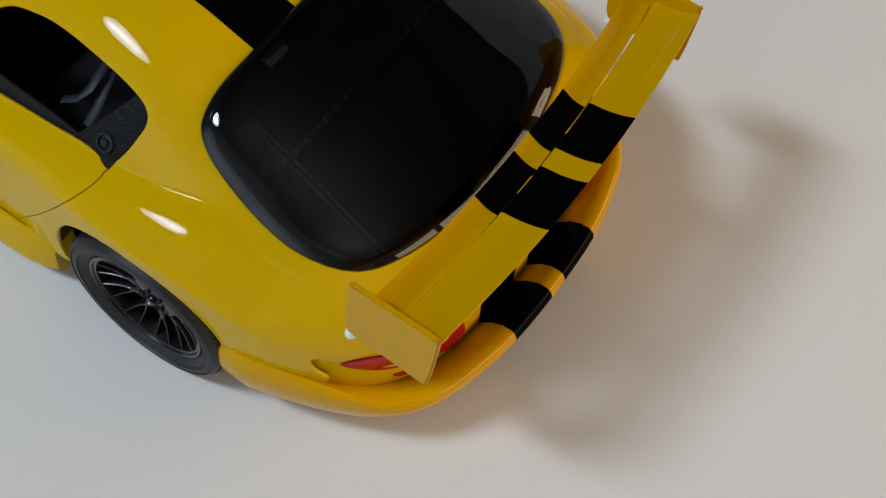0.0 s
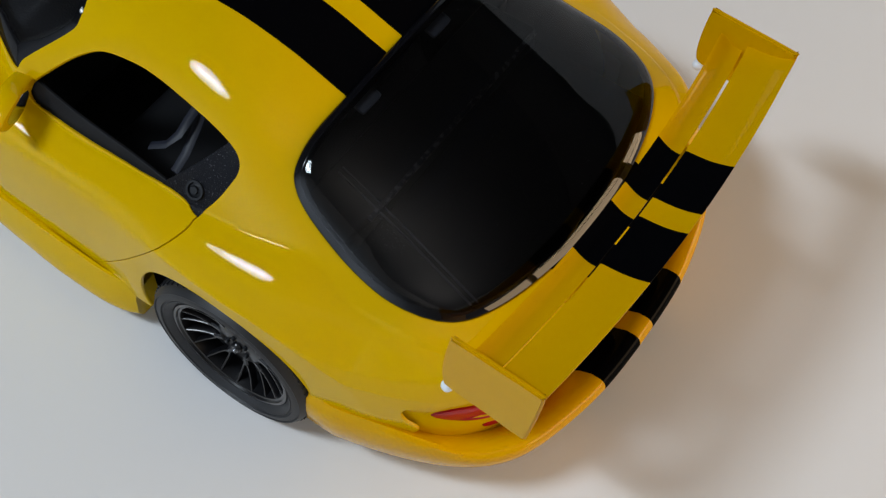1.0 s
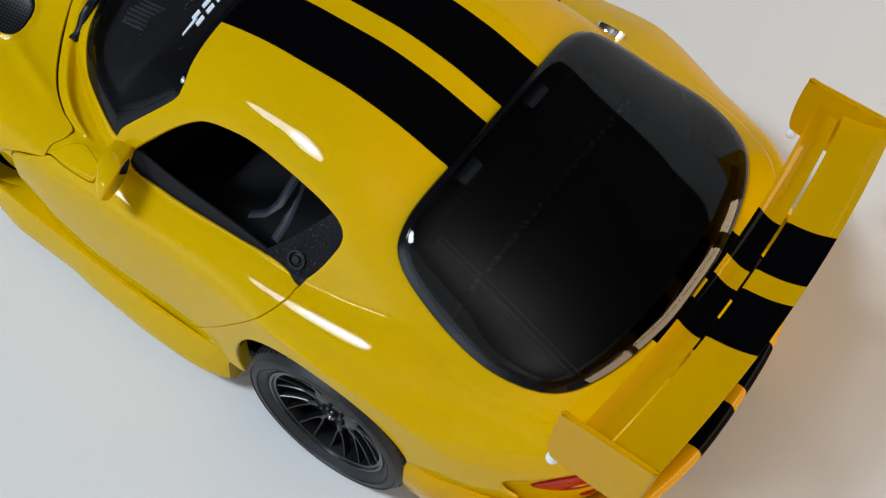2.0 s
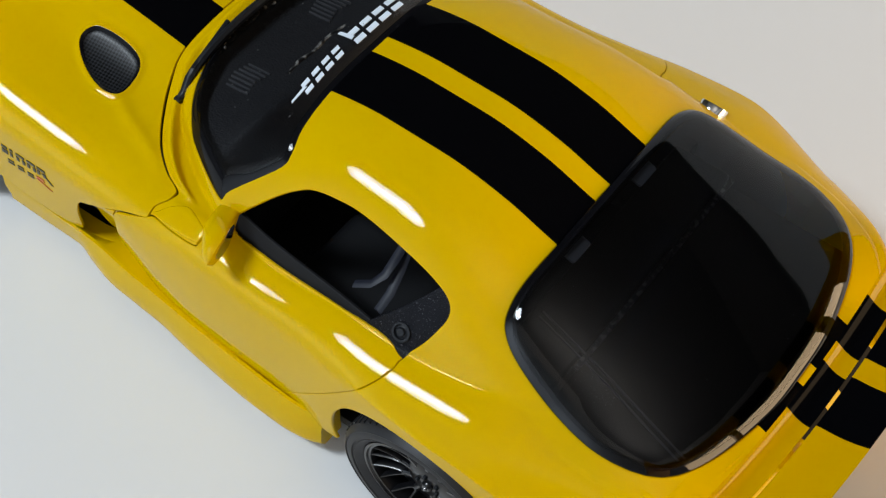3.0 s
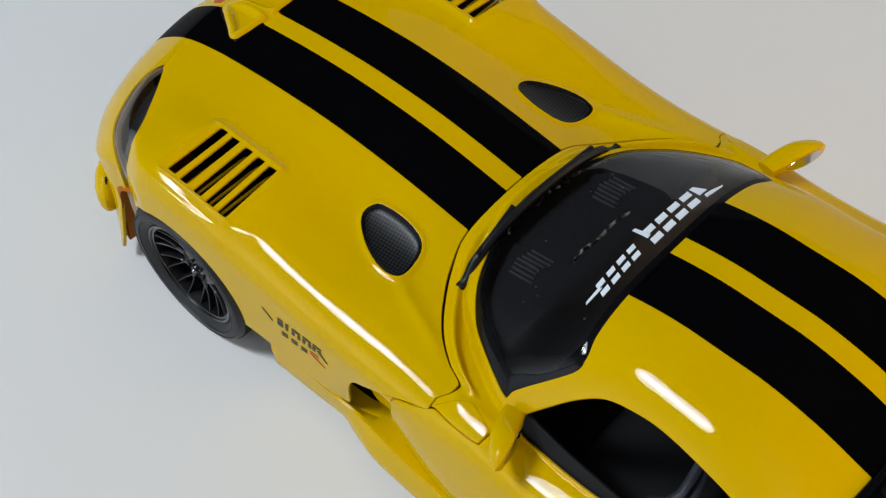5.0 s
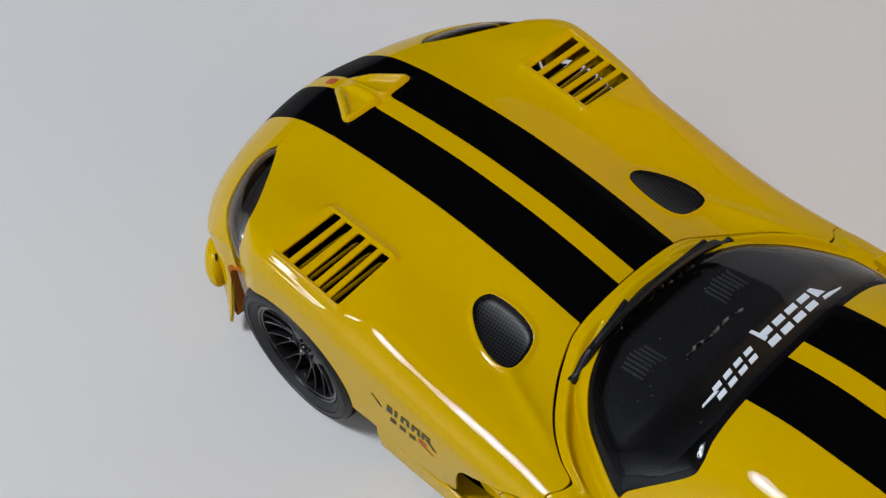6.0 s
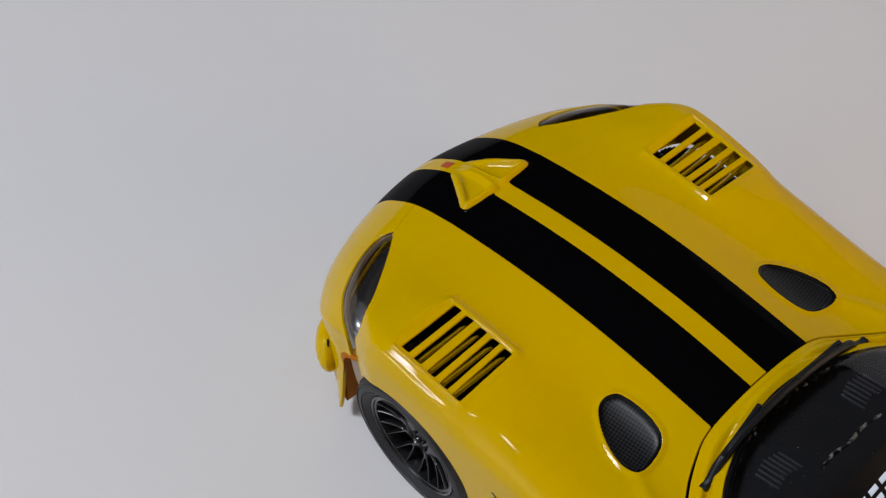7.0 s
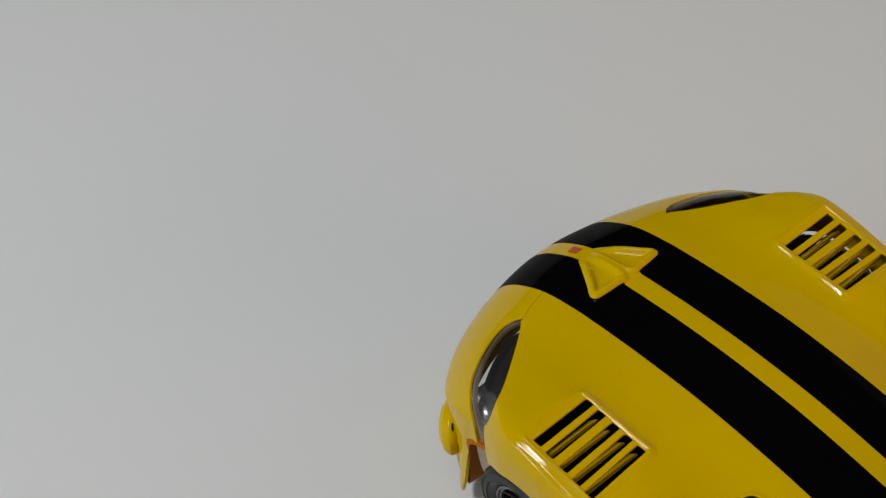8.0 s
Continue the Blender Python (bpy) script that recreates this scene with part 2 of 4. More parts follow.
def low_top(x, y, yw):
    """Height of the lower body's top at a plan point, with its rounded sides, nose and tail."""
    z = across(TOP_Y, pch(TOP_X, TOP_Z, x), y)
    z = z - pch(*NOSE_DROP, x + 0.5 * NOSE_BEND * y**2 + 0.5 * nose_curve(y)) * (1 - smooth(3.5, 4.3, y) * (1 - smooth(7.4, 8.9, x)))
    back = np.clip((TAIL + 0.45 - (x - tail_curve(y))) / 0.45, 0, 1)
    z = z - 1.2 * (1 - np.sqrt(np.maximum(1 - back**2, 0)))
    start = pch((-9, -7, -5, -3, -1.2, -0.4, 0.3, 1.5, 3, 4.2, 5, 6, 7.2, 9), (0.78, 0.85, 0.86, 0.865, 0.865, 0.83, 0.78, 0.78, 0.79, 0.83, 0.87, 0.962, 0.972, 0.86), x)
    e = np.clip((y / yw - start) / (1 - start), 0, 1)
    drop = 1 - np.maximum(1 - e**2, 0) ** 0.5
    side = (1 - smooth(8.6, 10.6, x)) * smooth(-11.2, -9.6, x)
    return z - side * drop * np.maximum(z - pch(*SHOULDER, x), 0)


def roof_top(x, y):
    zr, yg, zb = pch(*ROOF, x), pch(*ROOF_W, x), pch(*ROOF_B, x)
    r = y / yg
    z = zb + (zr - zb) * np.maximum(1 - r ** pch(*ROOF_P, x), 0) ** pch(*ROOF_Q, x)
    return np.where(r < 1, z, zb - 5 * (y - yg))


def top(x, y):
    """Height of the whole body at a plan point."""
    x, y = np.atleast_1d(np.asarray(x, float)), np.abs(np.atleast_1d(np.asarray(y, float)))
    yw = half_width(x)
    y = np.minimum(y, yw)
    soft = 0.06 + 0.28 * smooth(-1.5, -0.5, x) + 0.5 * (1 - smooth(-9.6, -7.4, x))
    return smax(low_top(x, y, yw), roof_top(x, y), soft)

# ---------------------------------------------------------------- mesh tools
CM = 0.01


def make(name, V, F, mat, parent=None, label="", normals=None, flat=False, angle=40.0):
    """One mesh object from centimetre places."""
    me = bpy.data.meshes.new(name)
    me.from_pydata((np.asarray(V, float) * CM).tolist(), [], [tuple(int(i) for i in f) for f in F])
    me.materials.append(mat)
    me.polygons.foreach_set("use_smooth", [not flat] * len(me.polygons))
    if normals is not None:
        me.normals_split_custom_set_from_vertices(np.asarray(normals, float).tolist())
    elif not flat:
        me.set_sharp_from_angle(angle=radians(angle))
    ob = new(name, me)
    ob.parent = parent
    if label:
        tagged(ob, label)
    return ob


def part(name, bm, mat, parent, label="", angle=35.0):
    """A bmesh as one mesh object under a thing or under a part."""
    bmesh.ops.recalc_face_normals(bm, faces=bm.faces)
    me = bpy.data.meshes.new(name)
    bm.to_mesh(me)
    bm.free()
    me.transform(Matrix.Scale(CM, 4))
    me.materials.append(mat)
    me.polygons.foreach_set("use_smooth", [True] * len(me.polygons))
    me.set_sharp_from_angle(angle=radians(angle))
    ob = new(name, me)
    ob.parent = parent
    if label:
        tagged(ob, label)
    return ob


def block(sx, sy, sz, m=None, bevel=0.03, segs=2):
    bm = bmesh.new()
    bmesh.ops.create_cube(bm, size=1)
    bmesh.ops.scale(bm, vec=(sx, sy, sz), verts=bm.verts)
    if bevel:
        bmesh.ops.bevel(bm, geom=bm.edges[:], offset=bevel, segments=segs, profile=0.6, affect="EDGES")
    if m is not None:
        bmesh.ops.transform(bm, matrix=m, verts=bm.verts)
    return bm


def lathe(profile, n=64):
    """Turned shape about the y axis from (radius, y) pairs."""
    V, F = [], []
    k = len(profile)
    for i in range(n):
        a = 2 * math.pi * i / n
        V += [(r * math.cos(a), y, r * math.sin(a)) for r, y in profile]
    for i in range(n):
        j = (i + 1) % n
        F += [(i * k + q, i * k + q + 1, j * k + q + 1, j * k + q) for q in range(k - 1)]
    return V, F


def sweep(path, section, closed=True):
    """Sweeps (across, up) pairs along places; across is level and square to the path."""
    P = np.asarray(path, float)
    T = np.gradient(P, axis=0)
    side = np.cross(T, (0, 0, 1))
    side /= np.linalg.norm(side, axis=1)[:, None] + 1e-9
    V = np.concatenate([P[:, None] + side[:, None] * s + np.array([0, 0, u]) for s, u in section], 1).reshape(-1, 3)
    k, F = len(section), []
    for i in range(len(P) - 1):
        for q in range(k if closed else k - 1):
            r = (q + 1) % k
            F.append((i * k + q, i * k + r, (i + 1) * k + r, (i + 1) * k + q))
    if closed:
        F += [tuple(range(k))[::-1], tuple((len(P) - 1) * k + q for q in range(k))]
    return V, F


def tube(path, radius, n=8):
    return sweep(path, [(radius * math.cos(2 * math.pi * i / n), radius * math.sin(2 * math.pi * i / n)) for i in range(n)])


def loop(points, n=12):
    """A closed smooth outline through a few corners."""
    P = np.asarray(points, float)
    a, b, c, d = np.roll(P, 1, 0), P, np.roll(P, -1, 0), np.roll(P, -2, 0)
    t = (np.arange(n) / n)[None, :, None]
    a, b, c, d = (q[:, None] for q in (a, b, c, d))
    return (0.5 * (2 * b + (c - a) * t + (2 * a - 5 * b + 4 * c - d) * t**2 + (3 * b - a - 3 * c + d) * t**3)).reshape(-1, 2)


def inside(outline, u, v):
    """Distance to a closed outline: positive within."""
    P = np.asarray(outline, float)
    Q = np.roll(P, -1, 0)
    u, v = np.asarray(u), np.asarray(v)
    best, odd = np.full(u.shape, 1e9), np.zeros(u.shape, bool)
    near = (u > P[:, 0].min() - 1.2) & (u < P[:, 0].max() + 1.2) & (v > P[:, 1].min() - 1.2) & (v < P[:, 1].max() + 1.2)
    uu, vv = u[near], v[near]
    bb, oo = np.full(uu.shape, 1e9), np.zeros(uu.shape, bool)
    for (ax, ay), (bx, by) in zip(P, Q):
        dx, dy = bx - ax, by - ay
        t = np.clip(((uu - ax) * dx + (vv - ay) * dy) / (dx * dx + dy * dy + 1e-12), 0, 1)
        bb = np.minimum(bb, (uu - ax - t * dx) ** 2 + (vv - ay - t * dy) ** 2)
        oo ^= ((ay > vv) != (by > vv)) & (uu < (bx - ax) * (vv - ay) / (by - ay + 1e-12) + ax)
    best[near], odd[near] = np.sqrt(bb), oo
    best[~near] = 1.2
    return np.where(odd, best, -best)


def clip(V, N, F, phi):
    """Keeps the part of a triangle mesh where phi is positive."""
    phi = np.where(np.abs(phi) < 1e-4, 1e-4, phi)
    s = (phi[F] > 0).sum(1)
    keep, mixed = F[s == 3], F[(s > 0) & (s < 3)]
    cut, newV, newN, tris = {}, [], [], []

    def cross(i, j):
        key = (i, j) if i < j else (j, i)
        if key not in cut:
            t = phi[i] / (phi[i] - phi[j])
            cut[key] = len(V) + len(newV)
            newV.append(V[i] + t * (V[j] - V[i]))
            newN.append(N[i] + t * (N[j] - N[i]))
        return cut[key]

    for f in mixed:
        a, b, c = f
        for _ in range(3):
            if (phi[a] > 0) != (phi[b] > 0) and (phi[a] > 0) != (phi[c] > 0):
                break
            a, b, c = b, c, a
        p, q = cross(a, b), cross(a, c)
        if phi[a] > 0:
            tris.append((a, p, q))
        else:
            tris += [(p, b, c), (p, c, q)]
    if newV:
        V, N = np.concatenate([V, newV]), np.concatenate([N, newN])
        keep = np.concatenate([keep, np.array(tris, int).reshape(-1, 3)])
    used = np.unique(keep)
    back = np.full(len(V), -1)
    back[used] = np.arange(len(used))
    return V[used], N[used], back[keep]


def rim(V, N, F, depth=0.07, lead=0.014):
    """Gives a sheet a rounded edge and a turned-in rim."""
    N = N / (np.linalg.norm(N, axis=1)[:, None] + 1e-12)
    E = np.concatenate([F[:, [0, 1]], F[:, [1, 2]], F[:, [2, 0]]])
    key = np.sort(E, 1)
    code = key[:, 0].astype(np.int64) * (len(V) + 1) + key[:, 1]
    _, first, counts = np.unique(code, return_index=True, return_counts=True)
    B = E[first[counts == 1]]
    if not len(B):
        return V, N, F
    ids = np.unique(B)
    out = np.zeros((len(V), 3))
    for i, j in B:
        o = np.cross(V[j] - V[i], N[i] + N[j])
        out[i] += o
        out[j] += o
    o = out[ids] / (np.linalg.norm(out[ids], axis=1)[:, None] + 1e-12)
    n, k = len(V), len(ids)
    at = {v: q for q, v in enumerate(ids)}
    V2 = np.concatenate([V, V[ids] + lead * o - lead * N[ids], V[ids] + lead * o - depth * N[ids]])
    N2 = np.concatenate([N, (o + 0.4 * N[ids]), o])
    add = []
    for i, j in B:
        a, b = at[i], at[j]
        add += [(j, i, n + a), (j, n + a, n + b), (n + b, n + a, n + k + a), (n + b, n + k + a, n + k + b)]
    N2 = N2 / (np.linalg.norm(N2, axis=1)[:, None] + 1e-12)
    return V2, N2, np.concatenate([F, np.array(add)])


# ---------------------------------------------------------------- plan outlines
LOUVRE = np.array([(7.46, 4.36), (7.52, 4.30), (7.50, 2.82), (7.44, 2.74), (5.60, 2.70), (5.54, 2.76), (5.54, 4.22), (5.60, 4.28)])
DUCT = loop([(3.82, 2.28), (3.77, 2.10), (3.60, 1.97), (3.1, 1.91), (2.64, 1.97), (2.42, 2.13), (2.33, 2.44), (2.33, 2.76), (2.45, 2.89), (2.72, 2.93), (3.06, 2.86), (3.42, 2.70), (3.72, 2.48)], 8)
SCOOP = loop([(10.3, 0.12), (9.95, 0.38), (9.45, 0.68), (9.18, 0.84), (9.12, 0.70), (9.08, 0.35), (9.10, 0.10), (9.7, 0.04)], 8)
SLOT_X = (7.20, 6.85, 6.46, 6.105, 5.76)
SLOTS = [loop([(x + 0.11, 2.87), (x + 0.115, 3.5), (x + 0.12, 4.17), (x + 0.09, 4.22), (x - 0.09, 4.21), (x - 0.12, 4.15), (x - 0.125, 3.5), (x - 0.13, 2.87), (x - 0.10, 2.82), (x + 0.08, 2.83)], 5)
         for x in SLOT_X]
BACKLIGHT = loop([(-6.60, 0), (-6.60, 1.3), (-6.58, 2.52), (-6.86, 3.04), (-7.80, 3.33), (-9.00, 3.46), (-9.95, 3.16), (-10.48, 2.38),
                  (-10.80, 1.1), (-10.86, 0), (-10.80, -1.1), (-10.48, -2.38), (-9.95, -3.16), (-9.00, -3.46), (-7.80, -3.33), (-6.86, -3.04), (-6.58, -2.52), (-6.60, -1.3)], 8)
SCREEN = loop([(1.58, 0), (1.46, 1.0), (1.09, 1.98), (0.60, 2.64), (0.10, 3.02), (-0.85, 3.49), (-1.05, 3.37), (-1.82, 2.85), (-1.90, 2.58), (-1.80, 2.15), (-1.76, 1.25), (-1.76, 0),
               (-1.76, -1.25), (-1.80, -2.15), (-1.90, -2.58), (-1.82, -2.85), (-1.05, -3.37), (-0.85, -3.49), (0.10, -3.02), (0.60, -2.64), (1.09, -1.98), (1.46, -1.0)], 8)
RECESS = loop([(-1.0, 3.10), (2.0, 3.12), (3.3, 3.10), (3.9, 3.02), (4.22, 2.86), (4.33, 2.6), (4.30, 2.3), (4.20, 2.05), (4.24, 1.8), (4.3, 1.0), (2.0, 0.9), (-1.0, 0.9)], 6)
HEADLAMP = loop([(8.72, 4.35), (9.10, 4.24), (9.42, 4.04), (9.76, 3.64), (10.07, 3.00), (10.17, 2.52), (10.05, 2.28), (9.90, 2.32), (9.34, 2.99), (8.79, 3.75), (8.57, 4.20), (8.58, 4.32)], 8)
SIDE_WINDOW = loop([(-1.31, 4.12), (-1.35, 4.32), (-1.74, 4.75), (-2.10, 5.09), (-2.46, 5.34), (-2.78, 5.46), (-3.2, 5.525), (-3.65, 5.55), (-4.35, 5.525), (-4.96, 5.45), (-5.43, 5.345), (-5.71, 5.24),
                    (-5.86, 5.11), (-5.89, 4.98), (-5.85, 4.84), (-5.72, 4.55), (-5.54, 4.27), (-5.42, 4.20), (-4.9, 4.225), (-4.5, 4.205), (-3.9, 4.15), (-3.0, 4.085), (-2.1, 4.055), (-1.5, 4.055)], 6)
DOOR = loop([(-0.5, 3.66), (0.02, 3.67), (0.12, 3.63), (0.20, 3.56), (0.6, 3.31), (0.84, 3.18), (0.96, 3.06), (1.02, 2.7), (1.12, 2.0), (1.08, 1.5), (0.95, 1.18), (-1.0, 1.02), (-2.5, 0.98), (-3.0, 0.98), (-3.22, 1.05),
             (-3.85, 1.74), (-4.32, 2.30), (-4.80, 2.92), (-5.20, 3.50), (-5.40, 3.90), (-5.44, 4.12), (-5.36, 4.34), (-4.2, 4.42), (-2.9, 4.42), (-1.6, 4.40), (-1.22, 4.36), (-1.14, 4.20), (-1.06, 3.80), (-0.98, 3.70)], 8)
SAIL = loop([(0.06, 3.70), (-0.02, 3.84), (-0.12, 3.97), (-0.26, 4.09), (-0.44, 4.17), (-0.62, 4.16), (-0.85, 4.10), (-1.05, 4.02), (-1.06, 3.86), (-0.98, 3.78), (-0.5, 3.72)], 8)


def hood_back(y):
    return pch((0, 0.7, 1.6, 1.8, 2.45, 3.2, 3.55, 3.76, 3.92, 4.2, 5.5), (2.0, 1.99, 1.92, 1.85, 1.50, 0.86, 0.36, -0.06, -0.02, 0.15, 0.15), np.abs(y))


def body_grid(nx, ny, ns):
    """The whole outer skin from tail to nose, as triangles, with its fine relief."""
    ends = np.linspace(0.25, 4.55, 46)
    xs = np.concatenate([TAIL + tail_curve(ends), np.linspace(TAIL + tail_curve(4.55), NOSE - nose_curve(4.45) - 0.03, nx)[1:-1], NOSE - nose_curve(np.linspace(4.45, 0.2, 70))])
    yw = half_width(xs)
    u = np.linspace(0, 1, ny)
    w = np.linspace(0, 1, ns)[1:]
    y = yw[:, None] * (1 - (1 - u) ** 2)[None]
    X = np.repeat(xs[:, None], ny, 1)
    z = top(X.ravel(), y.ravel()).reshape(X.shape)
    d = inside(LOUVRE, X, y)
    flat = 4.735 + (X - 6.5) * 0.03 - (y - 2.8) * (0.082 - 0.065 * (X - 6.5))
    z += (flat - z) * smooth(-0.13, 0.06, d)
    z += 0.03 * np.exp(-((d - 0.04) / 0.04) ** 2) - 0.012 * np.clip(d * 10, 0, 1)
    d = inside(DUCT, X, y)
    z += 0.05 * np.exp(-(d / 0.07) ** 2)
    d = inside(SCOOP, X, y)
    z += 0.14 * np.exp(-(d / 0.09) ** 2) * (1 - smooth(9.8, 10.4, X))
    # crease that runs back from the duct to the bonnet's corner
    z += 0.05 * np.exp(-((y - 2.84 - 0.36 * (2.45 - X)) / 0.16) ** 2) * smooth(0.2, 1.0, X) * (1 - smooth(2.0, 2.7, X))
    rail = X - (pch((0, 0.7, 1.6, 1.8, 2.45, 3.2, 3.55, 3.76, 3.92, 4.2, 5.5), (2.0, 1.99, 1.92, 1.85, 1.50, 0.86, 0.36, -0.06, -0.02, 0.15, 0.15), y.ravel()).reshape(y.shape) - 0.27)
    z += (0.13 + 0.06 * smooth(1.8, 2.6, y)) * np.exp(-(rail / 0.14) ** 2) * (1 - smooth(3.5, 3.9, y)) * (np.abs(rail) < 1)
    z += 0.07 * np.exp(-((y - 4.02) / 0.20) ** 2) * smooth(-1.3, -1.0, X) * (1 - smooth(-0.25, 0.0, X))
    zb = 1.1 - 0.65 * (smooth(8.8, 9.2, xs) - smooth(10.2, 10.9, xs))
    ze = z[:, -1]
    ylow = yw[:, None] - np.minimum(pch(*TUCK, xs), yw * 0.3)[:, None] * (w**2)[None] + 0.13 * (smooth(-5.0, -4.0, xs) * (1 - smooth(0.2, 1.6, xs)))[:, None] * (1 - (1 - w) ** 2)[None]
    zlow = ze[:, None] + (zb - ze)[:, None] * w[None]
    Y, Z = np.concatenate([y, ylow], 1), np.concatenate([z, zlow], 1)
    # ease the shoulder into the flank
    for r in np.nonzero((xs > -5.6) & (xs < 8.4))[0]:
        s = np.concatenate([[0], np.cumsum(np.hypot(np.diff(Y[r]), np.diff(Z[r])))])
        even = np.arange(0, s[-1], 0.03)
        bell = np.exp(-((np.arange(-30, 31) * 0.03 / 0.19) ** 2) / 2)
        bell /= bell.sum()
        out = smooth(4.6, 5.6, xs[r])
        near = smooth(3.75 + 0.78 * out, 4.2 + 0.46 * out, Y[r]) * smooth(1.9, 2.4, Z[r]) * smooth(-5.6, -4.4, xs[r]) * (1 - smooth(7.6, 8.4, xs[r]))
        for A in (Y, Z):
            soft = np.convolve(np.pad(np.interp(even, s, A[r]), 30, mode="edge"), bell, "valid")
            A[r] += near * (np.interp(s, even, soft) - A[r])
    Y = np.concatenate([-Y[:, :0:-1], Y], 1)
    Z = np.concatenate([Z[:, :0:-1], Z], 1)
    X = np.repeat(xs[:, None], Y.shape[1], 1)
    P = np.stack([X, Y, Z], -1)
    nrm = np.cross(np.gradient(P, axis=0), np.gradient(P, axis=1))
    nrm /= np.linalg.norm(nrm, axis=-1, keepdims=True) + 1e-12
    m = Y.shape[1]
    i, j = np.meshgrid(np.arange(len(xs) - 1), np.arange(m - 1), indexing="ij")
    a = (i * m + j).ravel()
    F = np.concatenate([np.stack([a, a + m, a + m + 1], 1), np.stack([a, a + m + 1, a + 1], 1)])
    return P.reshape(-1, 3), nrm.reshape(-1, 3), F


SKIN = body_grid(520, 170, 50)


def box_cut(mesh, lo, hi):
    V, N, F = mesh
    ok = (V[:, 0] > lo) & (V[:, 0] < hi)
    F = F[ok[F].all(1)]
    used = np.unique(F)
    back = np.full(len(V), -1)
    back[used] = np.arange(len(used))
    return V[used], N[used], back[F]


def skin(name, tests, mat, parent, label="", lo=-13, hi=13, depth=0.07, lead=0.014, lift=0.0, dome=None):
    """A panel of the skin: where all tests are positive."""
    V, N, F = box_cut(SKIN, lo, hi)
    for test in tests:
        V, N, F = clip(V, N, F, test(V[:, 0], V[:, 1], V[:, 2]))
    if dome is not None:  # a pillow-shaped pane, rounded off towards its outline
        line, *bulges = dome
        d = np.maximum(inside(line, V[:, 0], V[:, 1]), 0)
        e = 0.01
        slope = np.stack([(inside(line, V[:, 0] + e, V[:, 1]) - inside(line, V[:, 0] - e, V[:, 1])) / (2 * e),
                          (inside(line, V[:, 0], V[:, 1] + e) - inside(line, V[:, 0], V[:, 1] - e)) / (2 * e), 0 * d], 1)
        V = V + sum(high * (1 - np.exp(-d / fall)) for high, fall in bulges)[:, None] * N
        N = N - sum(high / fall * np.exp(-d / fall) for high, fall in bulges)[:, None] * slope
        N = N / np.linalg.norm(N, axis=1)[:, None]
    V = V + lift * N
    if depth:
        V, N, F = rim(V, N, F, depth, lead)
    return make(name, V, F, mat, parent, label, N)


GAP = 0.018


def flank(y, z):
    """Height measured square to the rounded shoulder."""
    return z - 0.6 * (np.abs(y) - 4.0)



def arch(x0, r, up=1.72, low=4.0, front=1.0):
    return lambda x, y, z: np.where(np.abs(y) > low - 0.6, np.hypot((x - x0) / np.where(x > x0, front, 1.0), z - up) - r, 1.0)


def out_of(outline, gap=GAP, mirror=True):
    return lambda x, y, z: -inside(outline, x, np.abs(y) if mirror else y) - gap


def within(outline, gap=GAP, mirror=True):
    return lambda x, y, z: inside(outline, x, np.abs(y) if mirror else y) - gap


def door_side(sign, keep, gap=0.027, outline=DOOR):
    def test(x, y, z):
        d = inside(outline, x, z if outline is SIDE_WINDOW else flank(y, z))
        d = np.where(np.abs(y) > 2.3, d, -1.0)
        if sign:
            d = np.where(y * sign > 0, d, -1.0)
        return d - gap if keep else -d - gap
    return test


car = tagged(new("model_car"), "yellow diecast sports coupe model with twin black stripes on white paper", "model car")


def hood_edge(x, y, z):
    """Positive on the bonnet's side of its rear and lower edges."""
    lower = z - pch((0.0, 0.1, 0.8, 1.85, 2.06, 2.25, 2.39, 2.47, 2.52, 3.7, 4.8, 12), (3.84, 3.80, 3.56, 2.88, 2.74, 2.44, 1.98, 1.50, 1.35, 1.45, 1.58, 1.6), x)
    return np.minimum(x - hood_back(y), lower)


def nose_edge(x, y, z):
    """Positive behind the shut line between bonnet and front bumper."""
    return np.where(np.abs(y) < 3.72, 10.46 - (x + NOSE_BEND * y**2), np.minimum(10.46 - (x + NOSE_BEND * y**2), 8.75 - x + 0.25 * (z - 3.6)))


hood = skin("hood", [lambda x, y, z: hood_edge(x, y, z) - 0.022 - 0.04 * smooth(1.4, 2.4, np.abs(y)) * (1 - smooth(3.7, 4.0, np.abs(y))), lambda x, y, z: nose_edge(x, y, z) - GAP, arch(7.1, 1.79), out_of(HEADLAMP, 0.012),
                     out_of(DUCT, 0.0), lambda x, y, z: z - np.where(x > 5.5, 1.85, 1.3)] + [out_of(s, 0.0) for s in SLOTS], STRIPED, car,
            "glossy yellow bonnet with two black stripes", lo=-0.3, depth=0.06)
for sgn in (1, -1):
    skin("duct_rim", [within(DUCT, 0.0), lambda x, y, z: 0.07 - inside(DUCT, x, np.abs(y)), lambda x, y, z, s=sgn: s * y], GLOSS_BLACK, hood, "gloss black duct rim", lo=1.8, hi=4.4, lift=-0.01, depth=0.10, lead=0.02)
    skin("duct_mesh", [within(DUCT, 0.075), lambda x, y, z, s=sgn: s * y], MESH, hood, "black fine-mesh duct insert", lo=1.8, hi=4.4, lift=-0.03, depth=0.05, lead=0.02)
for sgn in (1, -1):
    for x in SLOT_X:
        m = Matrix.Translation((x - 0.12, sgn * 3.53, 4.22)) @ Matrix.Rotation(radians(50), 4, "Y")
        part("louvre_vane", block(0.42, 1.36, 0.04, m, 0.01), PAINT, hood)
LIP_Z, LIP_X = (0.3, 0.86, 1.4, 2.0, 2.6, 2.9, 3.2, 5), (9.80, 9.63, 9.58, 9.50, 9.28, 8.80, 8.2, 8.1)
